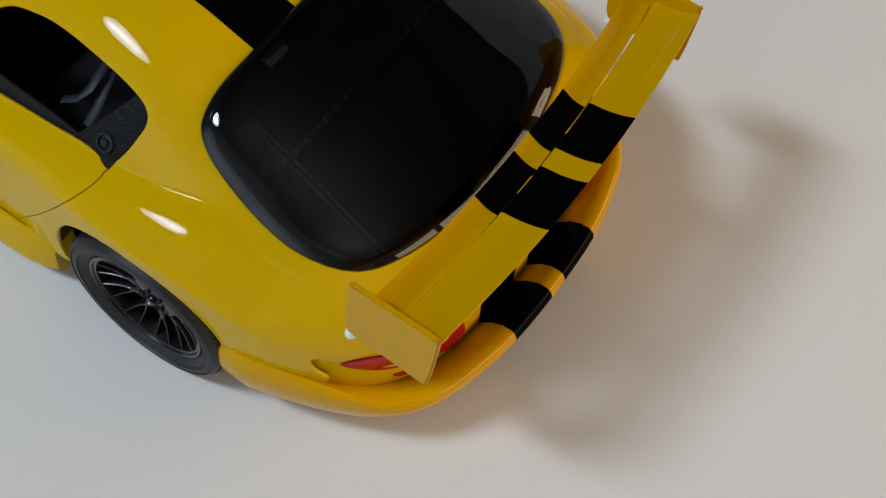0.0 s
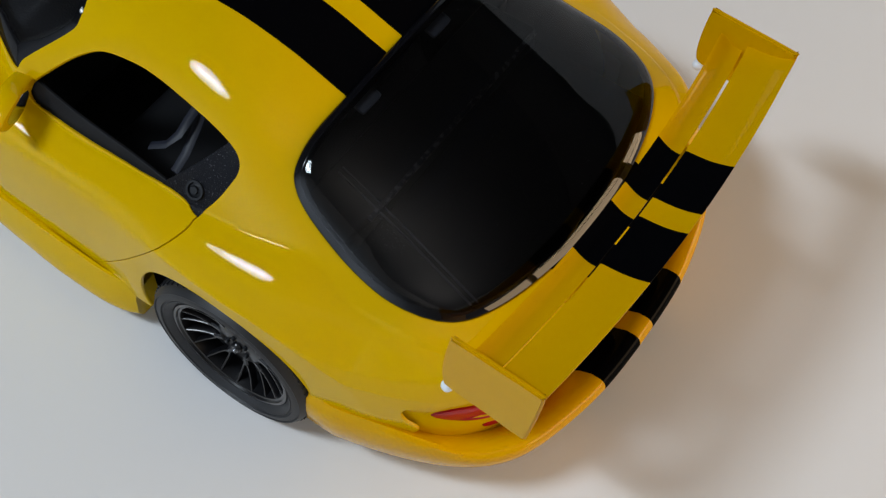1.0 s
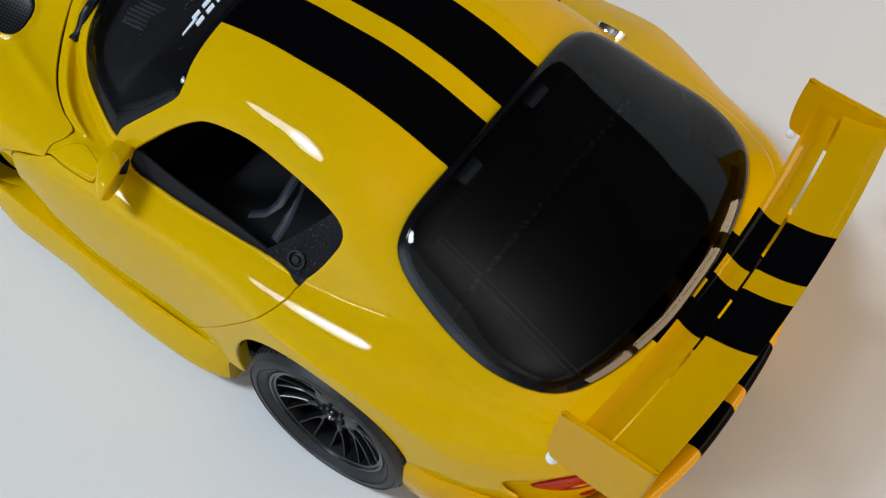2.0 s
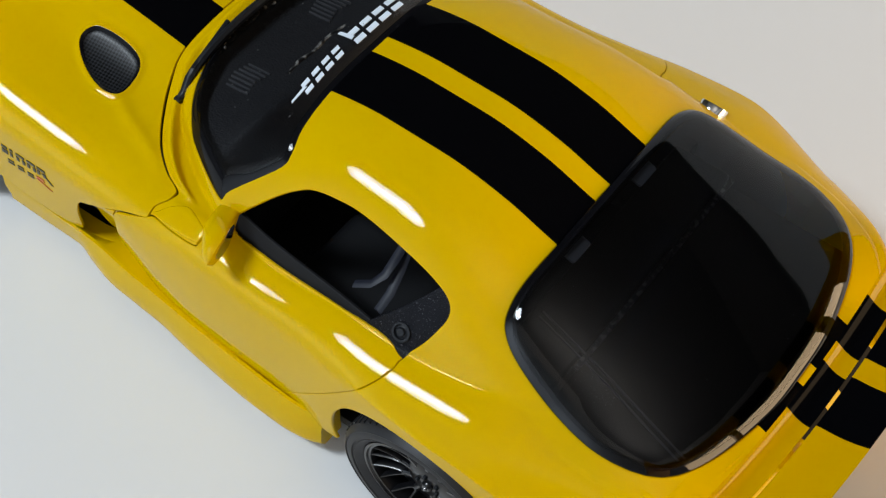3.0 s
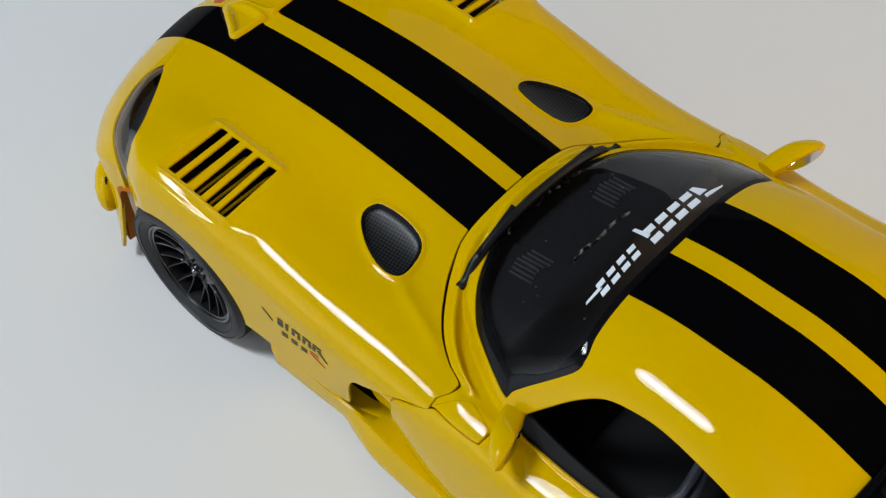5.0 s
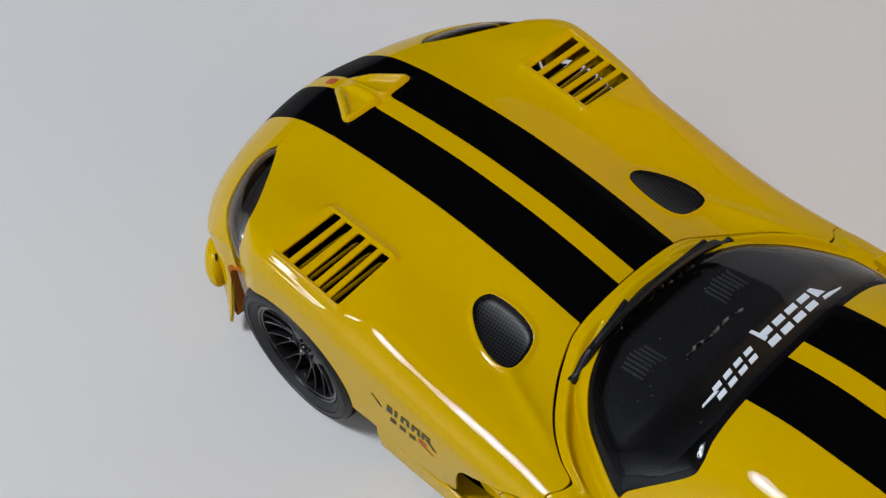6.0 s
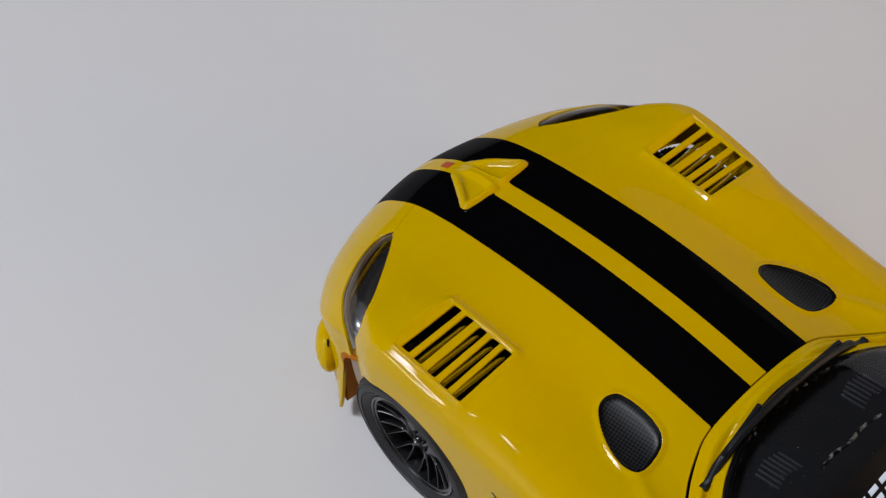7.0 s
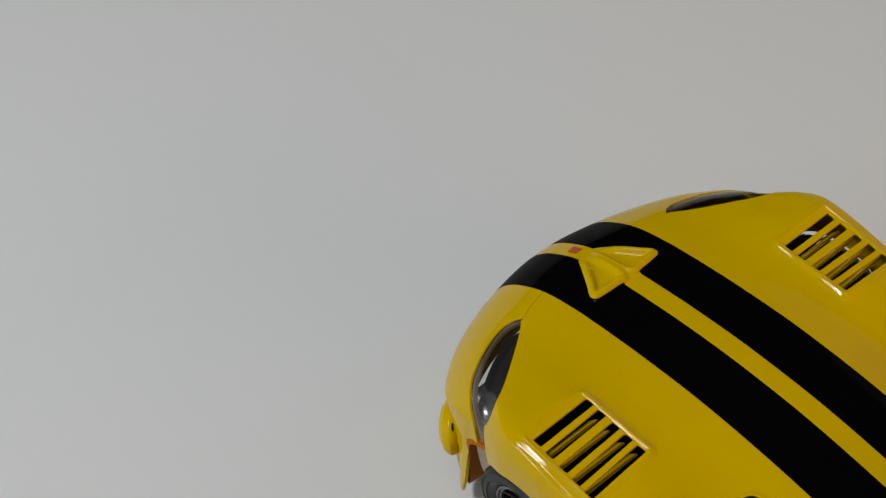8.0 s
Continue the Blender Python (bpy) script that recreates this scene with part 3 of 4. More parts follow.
bumper = skin("front_bumper", [lambda x, y, z: -nose_edge(x, y, z) - GAP, lambda x, y, z: np.where(np.abs(y) > 3.4, x - pch(LIP_Z, LIP_X, z), 1.0), out_of(HEADLAMP, 0.13), lambda x, y, z: x - 8.2], STRIPED, car, lo=8, depth=0.08)
for sgn in (1, -1):
    skin("headlamp_cover", [within(HEADLAMP, -0.09), lambda x, y, z, s=sgn: s * y], LENS, car, "clear headlamp cover", lo=8, lift=-0.02, depth=0.05)
    skin("headlamp_rim", [within(HEADLAMP, -0.20), lambda x, y, z, s=sgn: s * y, lambda x, y, z: -0.10 - inside(HEADLAMP, x, np.abs(y)), lambda x, y, z: -nose_edge(x, y, z) - 0.03], AMBER, car, "pale headlamp seal", lo=8, lift=-0.08, depth=0.1)
    skin("headlamp_bowl", [within(HEADLAMP, -0.12), lambda x, y, z, s=sgn: s * y], BOWL, car, "dark grey headlamp bowl", lo=8, lift=-0.35, depth=0)
cowl = skin("cowl", [lambda x, y, z: -hood_edge(x, y, z) - 0.03, lambda x, y, z: x + 1.2,
                     out_of(SCREEN, 0.01), door_side(0, False), door_side(0, False, outline=SIDE_WINDOW, gap=0.0), lambda x, y, z: z - 3.3],
            PAINT, car, lo=-1.4, hi=2.4)
roof = skin("roof", [lambda x, y, z: -1.2 - x + 0 * z, out_of(SCREEN, 0.01), out_of(BACKLIGHT, 0.01), door_side(0, False), door_side(0, False, outline=SIDE_WINDOW, gap=0.0),
                                  arch(-6.52, 1.79, front=1.2), lambda x, y, z: np.where(x - tail_curve(y) < -11.2, -inside(RECESS, np.abs(y), z), 1.0),
                                  lambda x, y, z: z - np.where(x < -6, 1.7, 1.2)], STRIPED, car, "yellow roof and rear quarters with black stripes", hi=-1.0, lead=0.03)
for sgn in (1, -1):
    skin("mirror_sail", [door_side(sgn, True, outline=SAIL, gap=0.03)], PAINT, car, lo=-1.4, hi=0.4, lift=0.03, depth=0.05, lead=0.035)
    skin("door", [door_side(sgn, True), door_side(0, False, outline=SIDE_WINDOW, gap=0.0)], PAINT, car, "yellow door with an open window", lo=-6, hi=2)
skin("windscreen_surround", [within(SCREEN, 0.0, False), lambda x, y, z: 0.11 + 0.12 * smooth(2.2, 3.0, np.abs(y)) * smooth(-1.4, -0.8, x) - inside(SCREEN, x, y)], GLOSS_BLACK, car, lo=-2.5, hi=2.2, lift=-0.02, dome=(SCREEN, (0.07, 0.16)))
screen = skin("windscreen", [within(SCREEN, 0.09, False)], SCREEN_GLASS, car, "clear windscreen", lo=-2.5, hi=2.2, lift=-0.03, depth=0, dome=(SCREEN, (0.07, 0.16)))
screen.visible_shadow = False
skin("rear_window_surround", [within(BACKLIGHT, 0.03, False), lambda x, y, z: 0.13 - inside(BACKLIGHT, x, y)], DOME, car, "gloss black window border", lo=-11.3, hi=-6, lift=0.02, depth=0.12, lead=0.04, dome=(BACKLIGHT, (0.14, 0.15), (0.05, 0.5)))
skin("rear_window", [within(BACKLIGHT, 0.11, False)], WINDOW, car, "smoked rear window", lo=-11.3, hi=-6, lift=0.015, depth=0, dome=(BACKLIGHT, (0.14, 0.15), (0.05, 0.5)))

# ---------------------------------------------------------------- wheels
def wheel(x, y, sgn, width):
    hub = new("wheel")
    hub.parent = car
    hub.matrix_basis = Matrix.Translation((x * CM, y * CM, 1.72 * CM)) @ Matrix.Diagonal((1, sgn, 1, 1))
    w = width
    V, F = lathe([(1.26, -w), (1.56, -w), (1.68, -w + 0.08), (1.72, -w + 0.18), (1.72, -0.08), (1.70, 0.02), (1.65, 0.09), (1.635, 0.115), (1.62, 0.115), (1.61, 0.095), (1.56, 0.12), (1.48, 0.125), (1.465, 0.095), (1.44, 0.095), (1.425, 0.11),
                  (1.38, 0.08), (1.32, 0.03), (1.29, 0.0), (1.26, -0.05), (1.26, -w)], 120)
    make("tyre", V, F, RUBBER, hub, "black rubber tyre")
    treads = bmesh.new()
    for k in range(60):
        a = 2 * math.pi * k / 60
        bm = block(0.05, 0.24, 0.06, Matrix.Rotation(-a, 4, "Y") @ Matrix.Translation((1.712, -0.14, 0)), 0)
        tmp = bpy.data.meshes.new("t")
        bm.to_mesh(tmp)
        bm.free()
        treads.from_mesh(tmp)
        bpy.data.meshes.remove(tmp)
    part("tread_block", treads, RUBBER, hub)
    V, F = lathe([(1.29, -w), (1.29, -0.02), (1.27, 0.02), (1.22, 0.02), (1.20, -0.02), (1.16, -0.03), (1.13, -0.20), (1.12, -0.4), (1.12, -w), (1.29, -w)], 96)
    make("rim", V, F, RIM, hub, "gloss black multi-spoke rim")
    V, F = lathe([(0.0, -0.42), (1.14, -0.42), (1.14, -0.5), (0, -0.5)], 48)
    make("brake_disc", V, F, PLASTIC, hub)
    V, F = lathe([(0.0, -0.13), (0.08, -0.13), (0.11, -0.16), (0.12, -0.22), (0.44, -0.24), (0.50, -0.28), (0.50, -0.42), (0, -0.42)], 40)
    make("centre_cap", V, F, RIM, hub)
    for k in range(10):  # each spoke: a short stem that forks into two arms
        a = 2 * math.pi * (k + 0.3) / 10
        bm = bmesh.new()
        for r0, r1, bend, wide in ((0.42, 0.66, 0.0, 0.06), (0.62, 1.21, 1.0, 0.028), (0.62, 1.21, -1.0, 0.028)):
            path = []
            for r in r0 + (r1 - r0) * np.linspace(0, 1, 12) ** 1.8:
                q = (r - 0.32) / 0.88
                f = max(0.0, (r - 0.62) / 0.59)
                ang = a + bend * 0.157 * f ** 0.36
                path.append((r * math.cos(ang), -0.27 + 0.22 * q - 0.07 * math.sin(math.pi * q), r * math.sin(ang)))
            ring = []
            for q, p in enumerate(path):
                d = np.subtract(path[min(q + 1, 11)], path[max(q - 1, 0)])
                d /= np.linalg.norm(d)
                w2 = np.cross(d, (0, 1, 0)) * wide
                ring.append([bm.verts.new(Vector(p) + Vector(v)) for v in (w2, w2 * 0.5 + (0, 0.03, 0), -w2 * 0.5 + (0, 0.03, 0), -w2, -w2 + (0, -0.12, 0), w2 + (0, -0.12, 0))])
            for r1_, r2_ in zip(ring, ring[1:]):
                for q in range(6):
                    bm.faces.new((r1_[q], r1_[(q + 1) % 6], r2_[(q + 1) % 6], r2_[q]))
            bm.faces.new(ring[0])
            bm.faces.new(ring[-1])
        part("spoke", bm, RIM, hub)
    V, F = lathe([(0.0, -0.08), (0.02, -0.085), (0.035, -0.10), (0.04, -0.16)], 12)
    make("hub_nut", V, F, SILVER, hub, "small bright hub nut")
    for k in range(5):
        a = 2 * math.pi * k / 5
        V, F = lathe([(0.0, 0.0), (0.035, 0.0), (0.045, -0.03), (0.045, -0.1)], 12)
        nut = make("wheel_nut", V, F, PLASTIC, hub)
        nut.matrix_basis = Matrix.Translation((0.23 * CM * math.cos(a), -0.16 * CM, 0.23 * CM * math.sin(a)))
    return hub


for x, y, wd in ((-6.52, 4.83, 1.7), (7.10, 4.56, 1.5)):
    wheel(x, y, 1, wd)
    wheel(x, -y, -1, wd)

# ---------------------------------------------------------------- sills, rear bumper, tail
for sgn in (1, -1):
    xs = np.linspace(4.74, -4.10, 60)
    yo = pch((-4.3, -4.08, -3.6, -3.0, -2.2, -1.4, -0.6, 0.0, 0.8, 1.65, 2.3, 2.8, 3.8, 4.75), (4.60, 4.78, 4.92, 4.96, 4.95, 4.89, 4.82, 4.74, 4.70, 4.65, 4.50, 4.37, 4.40, 4.42), xs)
    yr = pch((-4.3, -3.3, -1.65, 0.0, 1.04, 1.5, 2.3, 3.8, 4.75), (4.60, 4.735, 4.70, 4.61, 4.54, 4.49, 4.41, 4.43, 4.43), xs)
    yi = pch((-4.3, -3.4, -1.7, -0.4, 0.7, 1.7, 2.4, 4.75), (4.45, 4.62, 4.50, 4.38, 4.18, 4.02, 4.20, 4.36), xs)
    zr = pch((-4.3, -3.6, 0, 1.5, 2.4, 3.8, 4.75), (1.35, 1.41, 1.42, 1.36, 1.30, 1.38, 1.50), xs)
    V = []
    for x, o, r, i, h in zip(xs, yo, yr, yi, zr):
        g = math.exp(-((x - 2.0) / 0.6) ** 2)  # sunk below the vent
        V += [(x, sgn * q, z) for q, z in ((i - 0.3, 0.4), (i - 0.3, h - 0.06 - 0.15 * g), (i, h - 0.12 - 0.15 * g), (r - 0.05, h), (r + 0.01, h - 0.01), (r + 0.5 * (o - r) + 0.04, 0.5 * h + 0.36), (o - 0.01, 0.72), (o, 0.60), (o - 0.10, 0.42))]
    F = [(k * 9 + a, k * 9 + (a + 1) % 9, k * 9 + 9 + (a + 1) % 9, k * 9 + 9 + a) for k in range(59) for a in range(9)] + [tuple(range(9)), tuple(range(59 * 9, 60 * 9))]
    bm = bmesh.new()
    vs = [bm.verts.new(v) for v in V]
    for f in F:
        bm.faces.new([vs[q] for q in f])
    part("side_sill", bm, PAINT, car, angle=50)

ys = np.concatenate([np.linspace(4.845, 4.0, 30), np.linspace(3.95, -3.95, 60), np.linspace(-4.0, -4.845, 30)])
edge = np.stack([-12.25 + tail_curve(ys) + 0.06 * np.exp(-((np.abs(ys) - 2.5) / 0.9) ** 2), ys, 0 * ys], 1)
lead = np.array([(x, 4.85, 0.0) for x in (-8.06, -8.25, -8.5)])
edge = np.concatenate([lead, edge[edge[:, 0] < -8.6], (lead * (1, -1, 1))[::-1]])
V, F = sweep(edge, [(0.0, 1.36), (-0.01, 1.46), (-0.05, 1.54), (-0.13, 1.59), (-0.32, 1.58), (-0.55, 1.44), (-0.72, 1.25), (-0.85, 1.1), (-0.85, 0.6), (-0.50, 0.5), (-0.28, 0.7), (-0.08, 1.05)])
V = np.array(V)
side = smooth(3.7, 4.6, np.abs(V[:, 1]))
V[:, 2] = np.where(V[:, 2] > 1.2, 1.2 + (V[:, 2] - 1.2) * (1 + 1.35 * side), V[:, 2])
make("rear_bumper", V, F, WING_STRIPED, car, "yellow rear bumper with black stripes", angle=50)
ys = np.linspace(4.5, -4.5, 80)
edge = np.stack([-11.42 + tail_curve(ys) * 0.98, ys, 0 * ys], 1)
V, F = sweep(edge, [(0.0, 0.9), (0.02, 2.0), (-0.05, 3.2), (-0.4, 3.2), (-0.4, 0.9)])
tail = make("tail_panel", V, F, STRIPED, car)


def tail_patch(name, outline, mat, depth, label=""):
    """A lens on the tail panel, from (y, z) corners."""
    for sgn in (1, -1):
        bm = bmesh.new()
        rows = []
        for d in (-0.1, depth * 0.7, depth):
            shrink = 1.0 if d < depth else 0.9
            mid = np.mean(outline, 0)
            rows.append([bm.verts.new((-11.42 + 0.98 * tail_curve(y) - d, sgn * y, z)) for y, z in mid + (outline - mid) * shrink])
        for a, b in zip(rows, rows[1:]):
            for q in range(len(a)):
                bm.faces.new((a[q], a[(q + 1) % len(a)], b[(q + 1) % len(a)], b[q]))
        bm.faces.new(rows[-1])
        part(name, bm, mat, tail, label)


tail_patch("tail_lamp", loop([(3.96, 2.36), (3.72, 2.54), (3.35, 2.50), (2.6, 2.36), (2.12, 2.20), (1.84, 1.85), (1.84, 1.42), (2.2, 1.40), (2.45, 1.55), (2.9, 1.80), (3.27, 1.94), (3.6, 2.08)], 5), RED, 0.06, "red tail lamp lens")
tail_patch("reflector", loop([(3.30, 1.70), (3.07, 1.62), (3.05, 1.50), (3.28, 1.58)], 3), RED, 0.04, "small red reflector")
tail_patch("panel_seam", loop([(2.45, 1.24), (2.1, 1.20), (1.84, 1.18), (1.84, 1.14), (2.1, 1.15), (2.45, 1.19)], 3), RED, 0.02, "thin dark red seam")

# ---------------------------------------------------------------- wing
wing = new("rear_wing")
wing.parent = car


def foil(x0, x1, z0, z1, thick, name, mat):
    n = 14
    t = np.linspace(0, 1, n)
    prof = 2.6 * thick * (np.sqrt(t) * (1 - t)) + 0.02
    camber = -0.18 * 4 * t * (1 - t) * 0.5
    upper = [(x0 + (x1 - x0) * a, z0 + (z1 - z0) * a + c + p * 0.4) for a, p, c in zip(t, prof, camber)]
    lower = [(x0 + (x1 - x0) * a, z0 + (z1 - z0) * a + c - p * 0.6) for a, p, c in zip(t, prof, camber)]
    ring = upper + lower[::-1]
    V, F = [], []
    for y in np.linspace(-3.95, 3.95, 17):
        V += [(x + 0.27 * (y / 3.95) ** 2, y, z) for x, z in ring]
    k = len(ring)
    for i in range(16):
        F += [(i * k + q, i * k + (q + 1) % k, (i + 1) * k + (q + 1) % k, (i + 1) * k + q) for q in range(k)]
    F += [tuple(range(k)), tuple(range(16 * k, 17 * k))]
    bm = bmesh.new()
    vs = [bm.verts.new(v) for v in V]
    for f in F:
        bm.faces.new([vs[q] for q in f])
    return part(name, bm, mat, wing, angle=50)


foil(-11.08, -11.53, 5.06, 4.90, 0.10, "front_blade", WING_STRIPED)
foil(-11.60, -12.46, 5.06, 5.32, 0.10, "rear_blade", WING_STRIPED)
for sgn in (1, -1):
    out = loop([(-10.62, 5.50), (-11.4, 5.48), (-12.14, 5.44), (-12.20, 5.36), (-12.14, 4.7), (-12.04, 3.95), (-11.94, 3.86), (-11.3, 3.93), (-10.62, 4.00), (-10.46, 4.14), (-10.45, 4.7), (-10.53, 5.40)], 5)
    bm = bmesh.new()
    f = bm.faces.new([bm.verts.new((x, sgn * (3.92 + 0.03 * (5.3 - z)), z)) for x, z in out])
    g = bmesh.ops.extrude_face_region(bm, geom=[f])
    bmesh.ops.translate(bm, vec=(0, sgn * 0.10, 0), verts=[v for v in g["geom"] if isinstance(v, bmesh.types.BMVert)])
    bmesh.ops.bevel(bm, geom=[e for e in bm.edges if (e.verts[0].co.y - e.verts[1].co.y) ** 2 < 0.003], offset=0.035, segments=2, affect="EDGES")
    plate = part("endplate", bm, WING_PAINT, wing)
    bm = bmesh.new()
    bmesh.ops.create_uvsphere(bm, u_segments=14, v_segments=8, radius=0.11)
    bmesh.ops.transform(bm, matrix=Matrix.Translation((-10.54, sgn * 4.0, 3.93)), verts=bm.verts)
    part("bolt_head", bm, WHITE_INK, plate, "small white bolt head")
    part("wing_stay", block(0.5, 0.10, 1.2, Matrix.Translation((-11.45, sgn * 1.6, 4.28)), 0.04), WING_PAINT, wing)

# ---------------------------------------------------------------- small parts on the skin
def skin_z(x, y):
    return float(top(x, y)[0])


def skin_y(x, z):
    """Half width of the flank at a height, from the nearest places of the skin."""
    V = SKIN[0]
    near = V[(np.abs(V[:, 0] - x) < 0.2) & (V[:, 1] > 3.4)]
    d = (near[:, 0] - x) ** 2 + (near[:, 2] - z) ** 2
    k = np.argsort(d)[:6]
    w = 1 / (d[k] + 1e-4)
    return float((near[k, 1] * w).sum() / w.sum())


def slanted(corners, place, mat, name, parent, label="", thick=0.012):
    """A flat ink shape laid on a surface: place turns (u, v) into a point and its outward way."""
    bm = bmesh.new()
    lo, hi = [], []
    for u, v in corners:
        p, n = place(u, v)
        lo.append(bm.verts.new(p))
        hi.append(bm.verts.new(Vector(p) + Vector(n) * thick))
    bm.faces.new(hi)
    for q in range(len(lo)):
        bm.faces.new((lo[q], lo[(q + 1) % len(lo)], hi[(q + 1) % len(lo)], hi[q]))
    return part(name, bm, mat, parent, label)


def on_screen(u, v):
    x = -1.25 + v - 0.05 * smooth(0.3, 1.6, u)
    return (x, u, skin_z(x, u) + 0.04), (0.4, 0.1 * u, 0.9)


def on_flank(u, v):
    y = skin_y(u, v)
    return (u, y + 0.004, v), (0, 1, 0.2)


badge = new("windscreen_lettering")
badge.parent = car
tagged(badge, "white slanted logo strip on the windscreen")
# plain slanted bars in two rows, large group then small group
for u0, w, h, n in ((-1.16, 0.26, 0.19, 4), (0.46, 0.20, 0.135, 4)):
    for k in range(n):
        u = u0 + (w + 0.09) * k
        for v0, v1 in ((-1.0, -0.28), (0.28, 1.0)):
            slanted([(u - 0.07 * v0, v0 * h), (u + w - 0.07 * v0, v0 * h), (u + w - 0.07 * v1, v1 * h), (u - 0.07 * v1, v1 * h)], on_screen, WHITE_INK, "logo_bar", badge)
slanted([(-1.76, -0.20), (-1.68, -0.22), (-1.26, -0.20), (-1.30, -0.12), (-1.46, -0.13)], on_screen, WHITE_INK, "logo_swash", badge)
slanted([(-1.46, -0.06), (-1.24, -0.06), (-1.30, 0.20), (-1.40, 0.20)], on_screen, WHITE_INK, "logo_swash", badge)
slanted([(0.06, 0.02), (0.16, 0.0), (0.13, 0.36), (0.06, 0.35)], on_screen, WHITE_INK, "logo_swash", badge)
slanted([(1.44, 0.0), (1.54, 0.0), (1.84, 0.02), (1.80, 0.06), (1.50, 0.06)], on_screen, WHITE_INK, "logo_swash", badge)

mark = new("fender_lettering")
mark.parent = hood
tagged(mark, "dark logo bars with a red bar on the wing flank")
for u, w in ((4.04, 0.14), (3.82, 0.08), (3.64, 0.22), (3.34, 0.22), (3.06, 0.22)):
    b = 2.86 + 0.05 * (4.3 - u)
    slanted([(u, b + 0.22), (u - w, b + 0.22), (u - w + 0.02, b + 0.14), (u + 0.02, b + 0.14)], on_flank, DARK_INK, "logo_bar", mark)
    slanted([(u + 0.03, b + 0.09), (u - 0.04, b + 0.09), (u - 0.01, b - 0.05), (u + 0.06, b - 0.05)], on_flank, DARK_INK, "logo_bar", mark)
    if w > 0.1:
        slanted([(u - w + 0.09, b + 0.09), (u - w + 0.02, b + 0.09), (u - w + 0.05, b - 0.05), (u - w + 0.12, b - 0.05)], on_flank, DARK_INK, "logo_bar", mark)
slanted([(4.50, 3.02), (4.46, 3.02), (4.24, 2.80), (4.28, 2.78)], on_flank, DARK_INK, "logo_bar", mark)
slanted([(2.98, 2.98), (2.92, 2.98), (2.74, 2.74), (2.80, 2.74)], on_flank, DARK_INK, "logo_bar", mark)
for k in range(3):
    u = 4.02 - 0.27 * k
    slanted([(u, 2.64), (u - 0.17, 2.66), (u - 0.16, 2.61), (u + 0.01, 2.59)], on_flank, DARK_INK, "logo_bar", mark)
    slanted([(u + 0.02, 2.54), (u - 0.15, 2.56), (u - 0.14, 2.51), (u + 0.03, 2.49)], on_flank, DARK_INK, "logo_bar", mark)
slanted([(3.22, 2.72), (3.02, 2.74), (3.00, 2.66), (3.20, 2.64)], on_flank, RED_INK, "logo_bar", mark, "red ink bar")
slanted([(3.24, 2.62), (3.18, 2.62), (2.86, 2.46), (2.92, 2.46)], on_flank, RED_INK, "logo_bar", mark, "red ink bar")

# side-window edge, quarter trim and its screw
for sgn in (1, -1):
    inner = lambda x, y, z, s=sgn: np.where(y * s > 2.3, inside(SIDE_WINDOW, x, z), -1.0) + 0.03
    quarter = skin("quarter_trim", [inner, lambda x, y, z: (-4.58 - x) * 0.743 - (z - 4.26) * 0.667], TRIM, car, "grained black quarter trim", lo=-6.3, hi=-4, lift=-0.05)
    skin("door_rail", [inner, lambda x, y, z: 4.38 + 0.03 * x - z, lambda x, y, z: x + 4.62], CABIN, car, "dark inner door rail", lo=-5, hi=-1, lift=-0.10)
    V, F = lathe([(0.0, 0.03), (0.05, 0.03), (0.06, 0.0), (0.09, -0.01), (0.10, 0.02), (0.13, 0.02), (0.14, -0.03)], 20)
    screw = make("screw", V, F, PLASTIC, quarter)
    screw.matrix_basis = Matrix.Translation((-5.22 * CM, sgn * 3.72 * CM, 4.45 * CM)) @ Matrix.Rotation(radians(sgn * 38), 4, "X") @ Matrix.Diagonal((1.35, 1.35 * sgn, 1.35, 1))

# vent behind the front wheel
for sgn in (1, -1):
    skin("vent_panel", [lambda x, y, z, s=sgn: s * y - 3.0, lambda x, y, z: 3.35 - z], PAINT, car, lo=0.9, hi=1.8, lift=-0.13, depth=0)
    # solid dark block stands in for the shade inside the opening
    part("vent_shade_block", block(1.4, 0.5, 2.1, Matrix.Translation((2.55, sgn * 3.48, 2.15)), 0.05), CABIN, car)

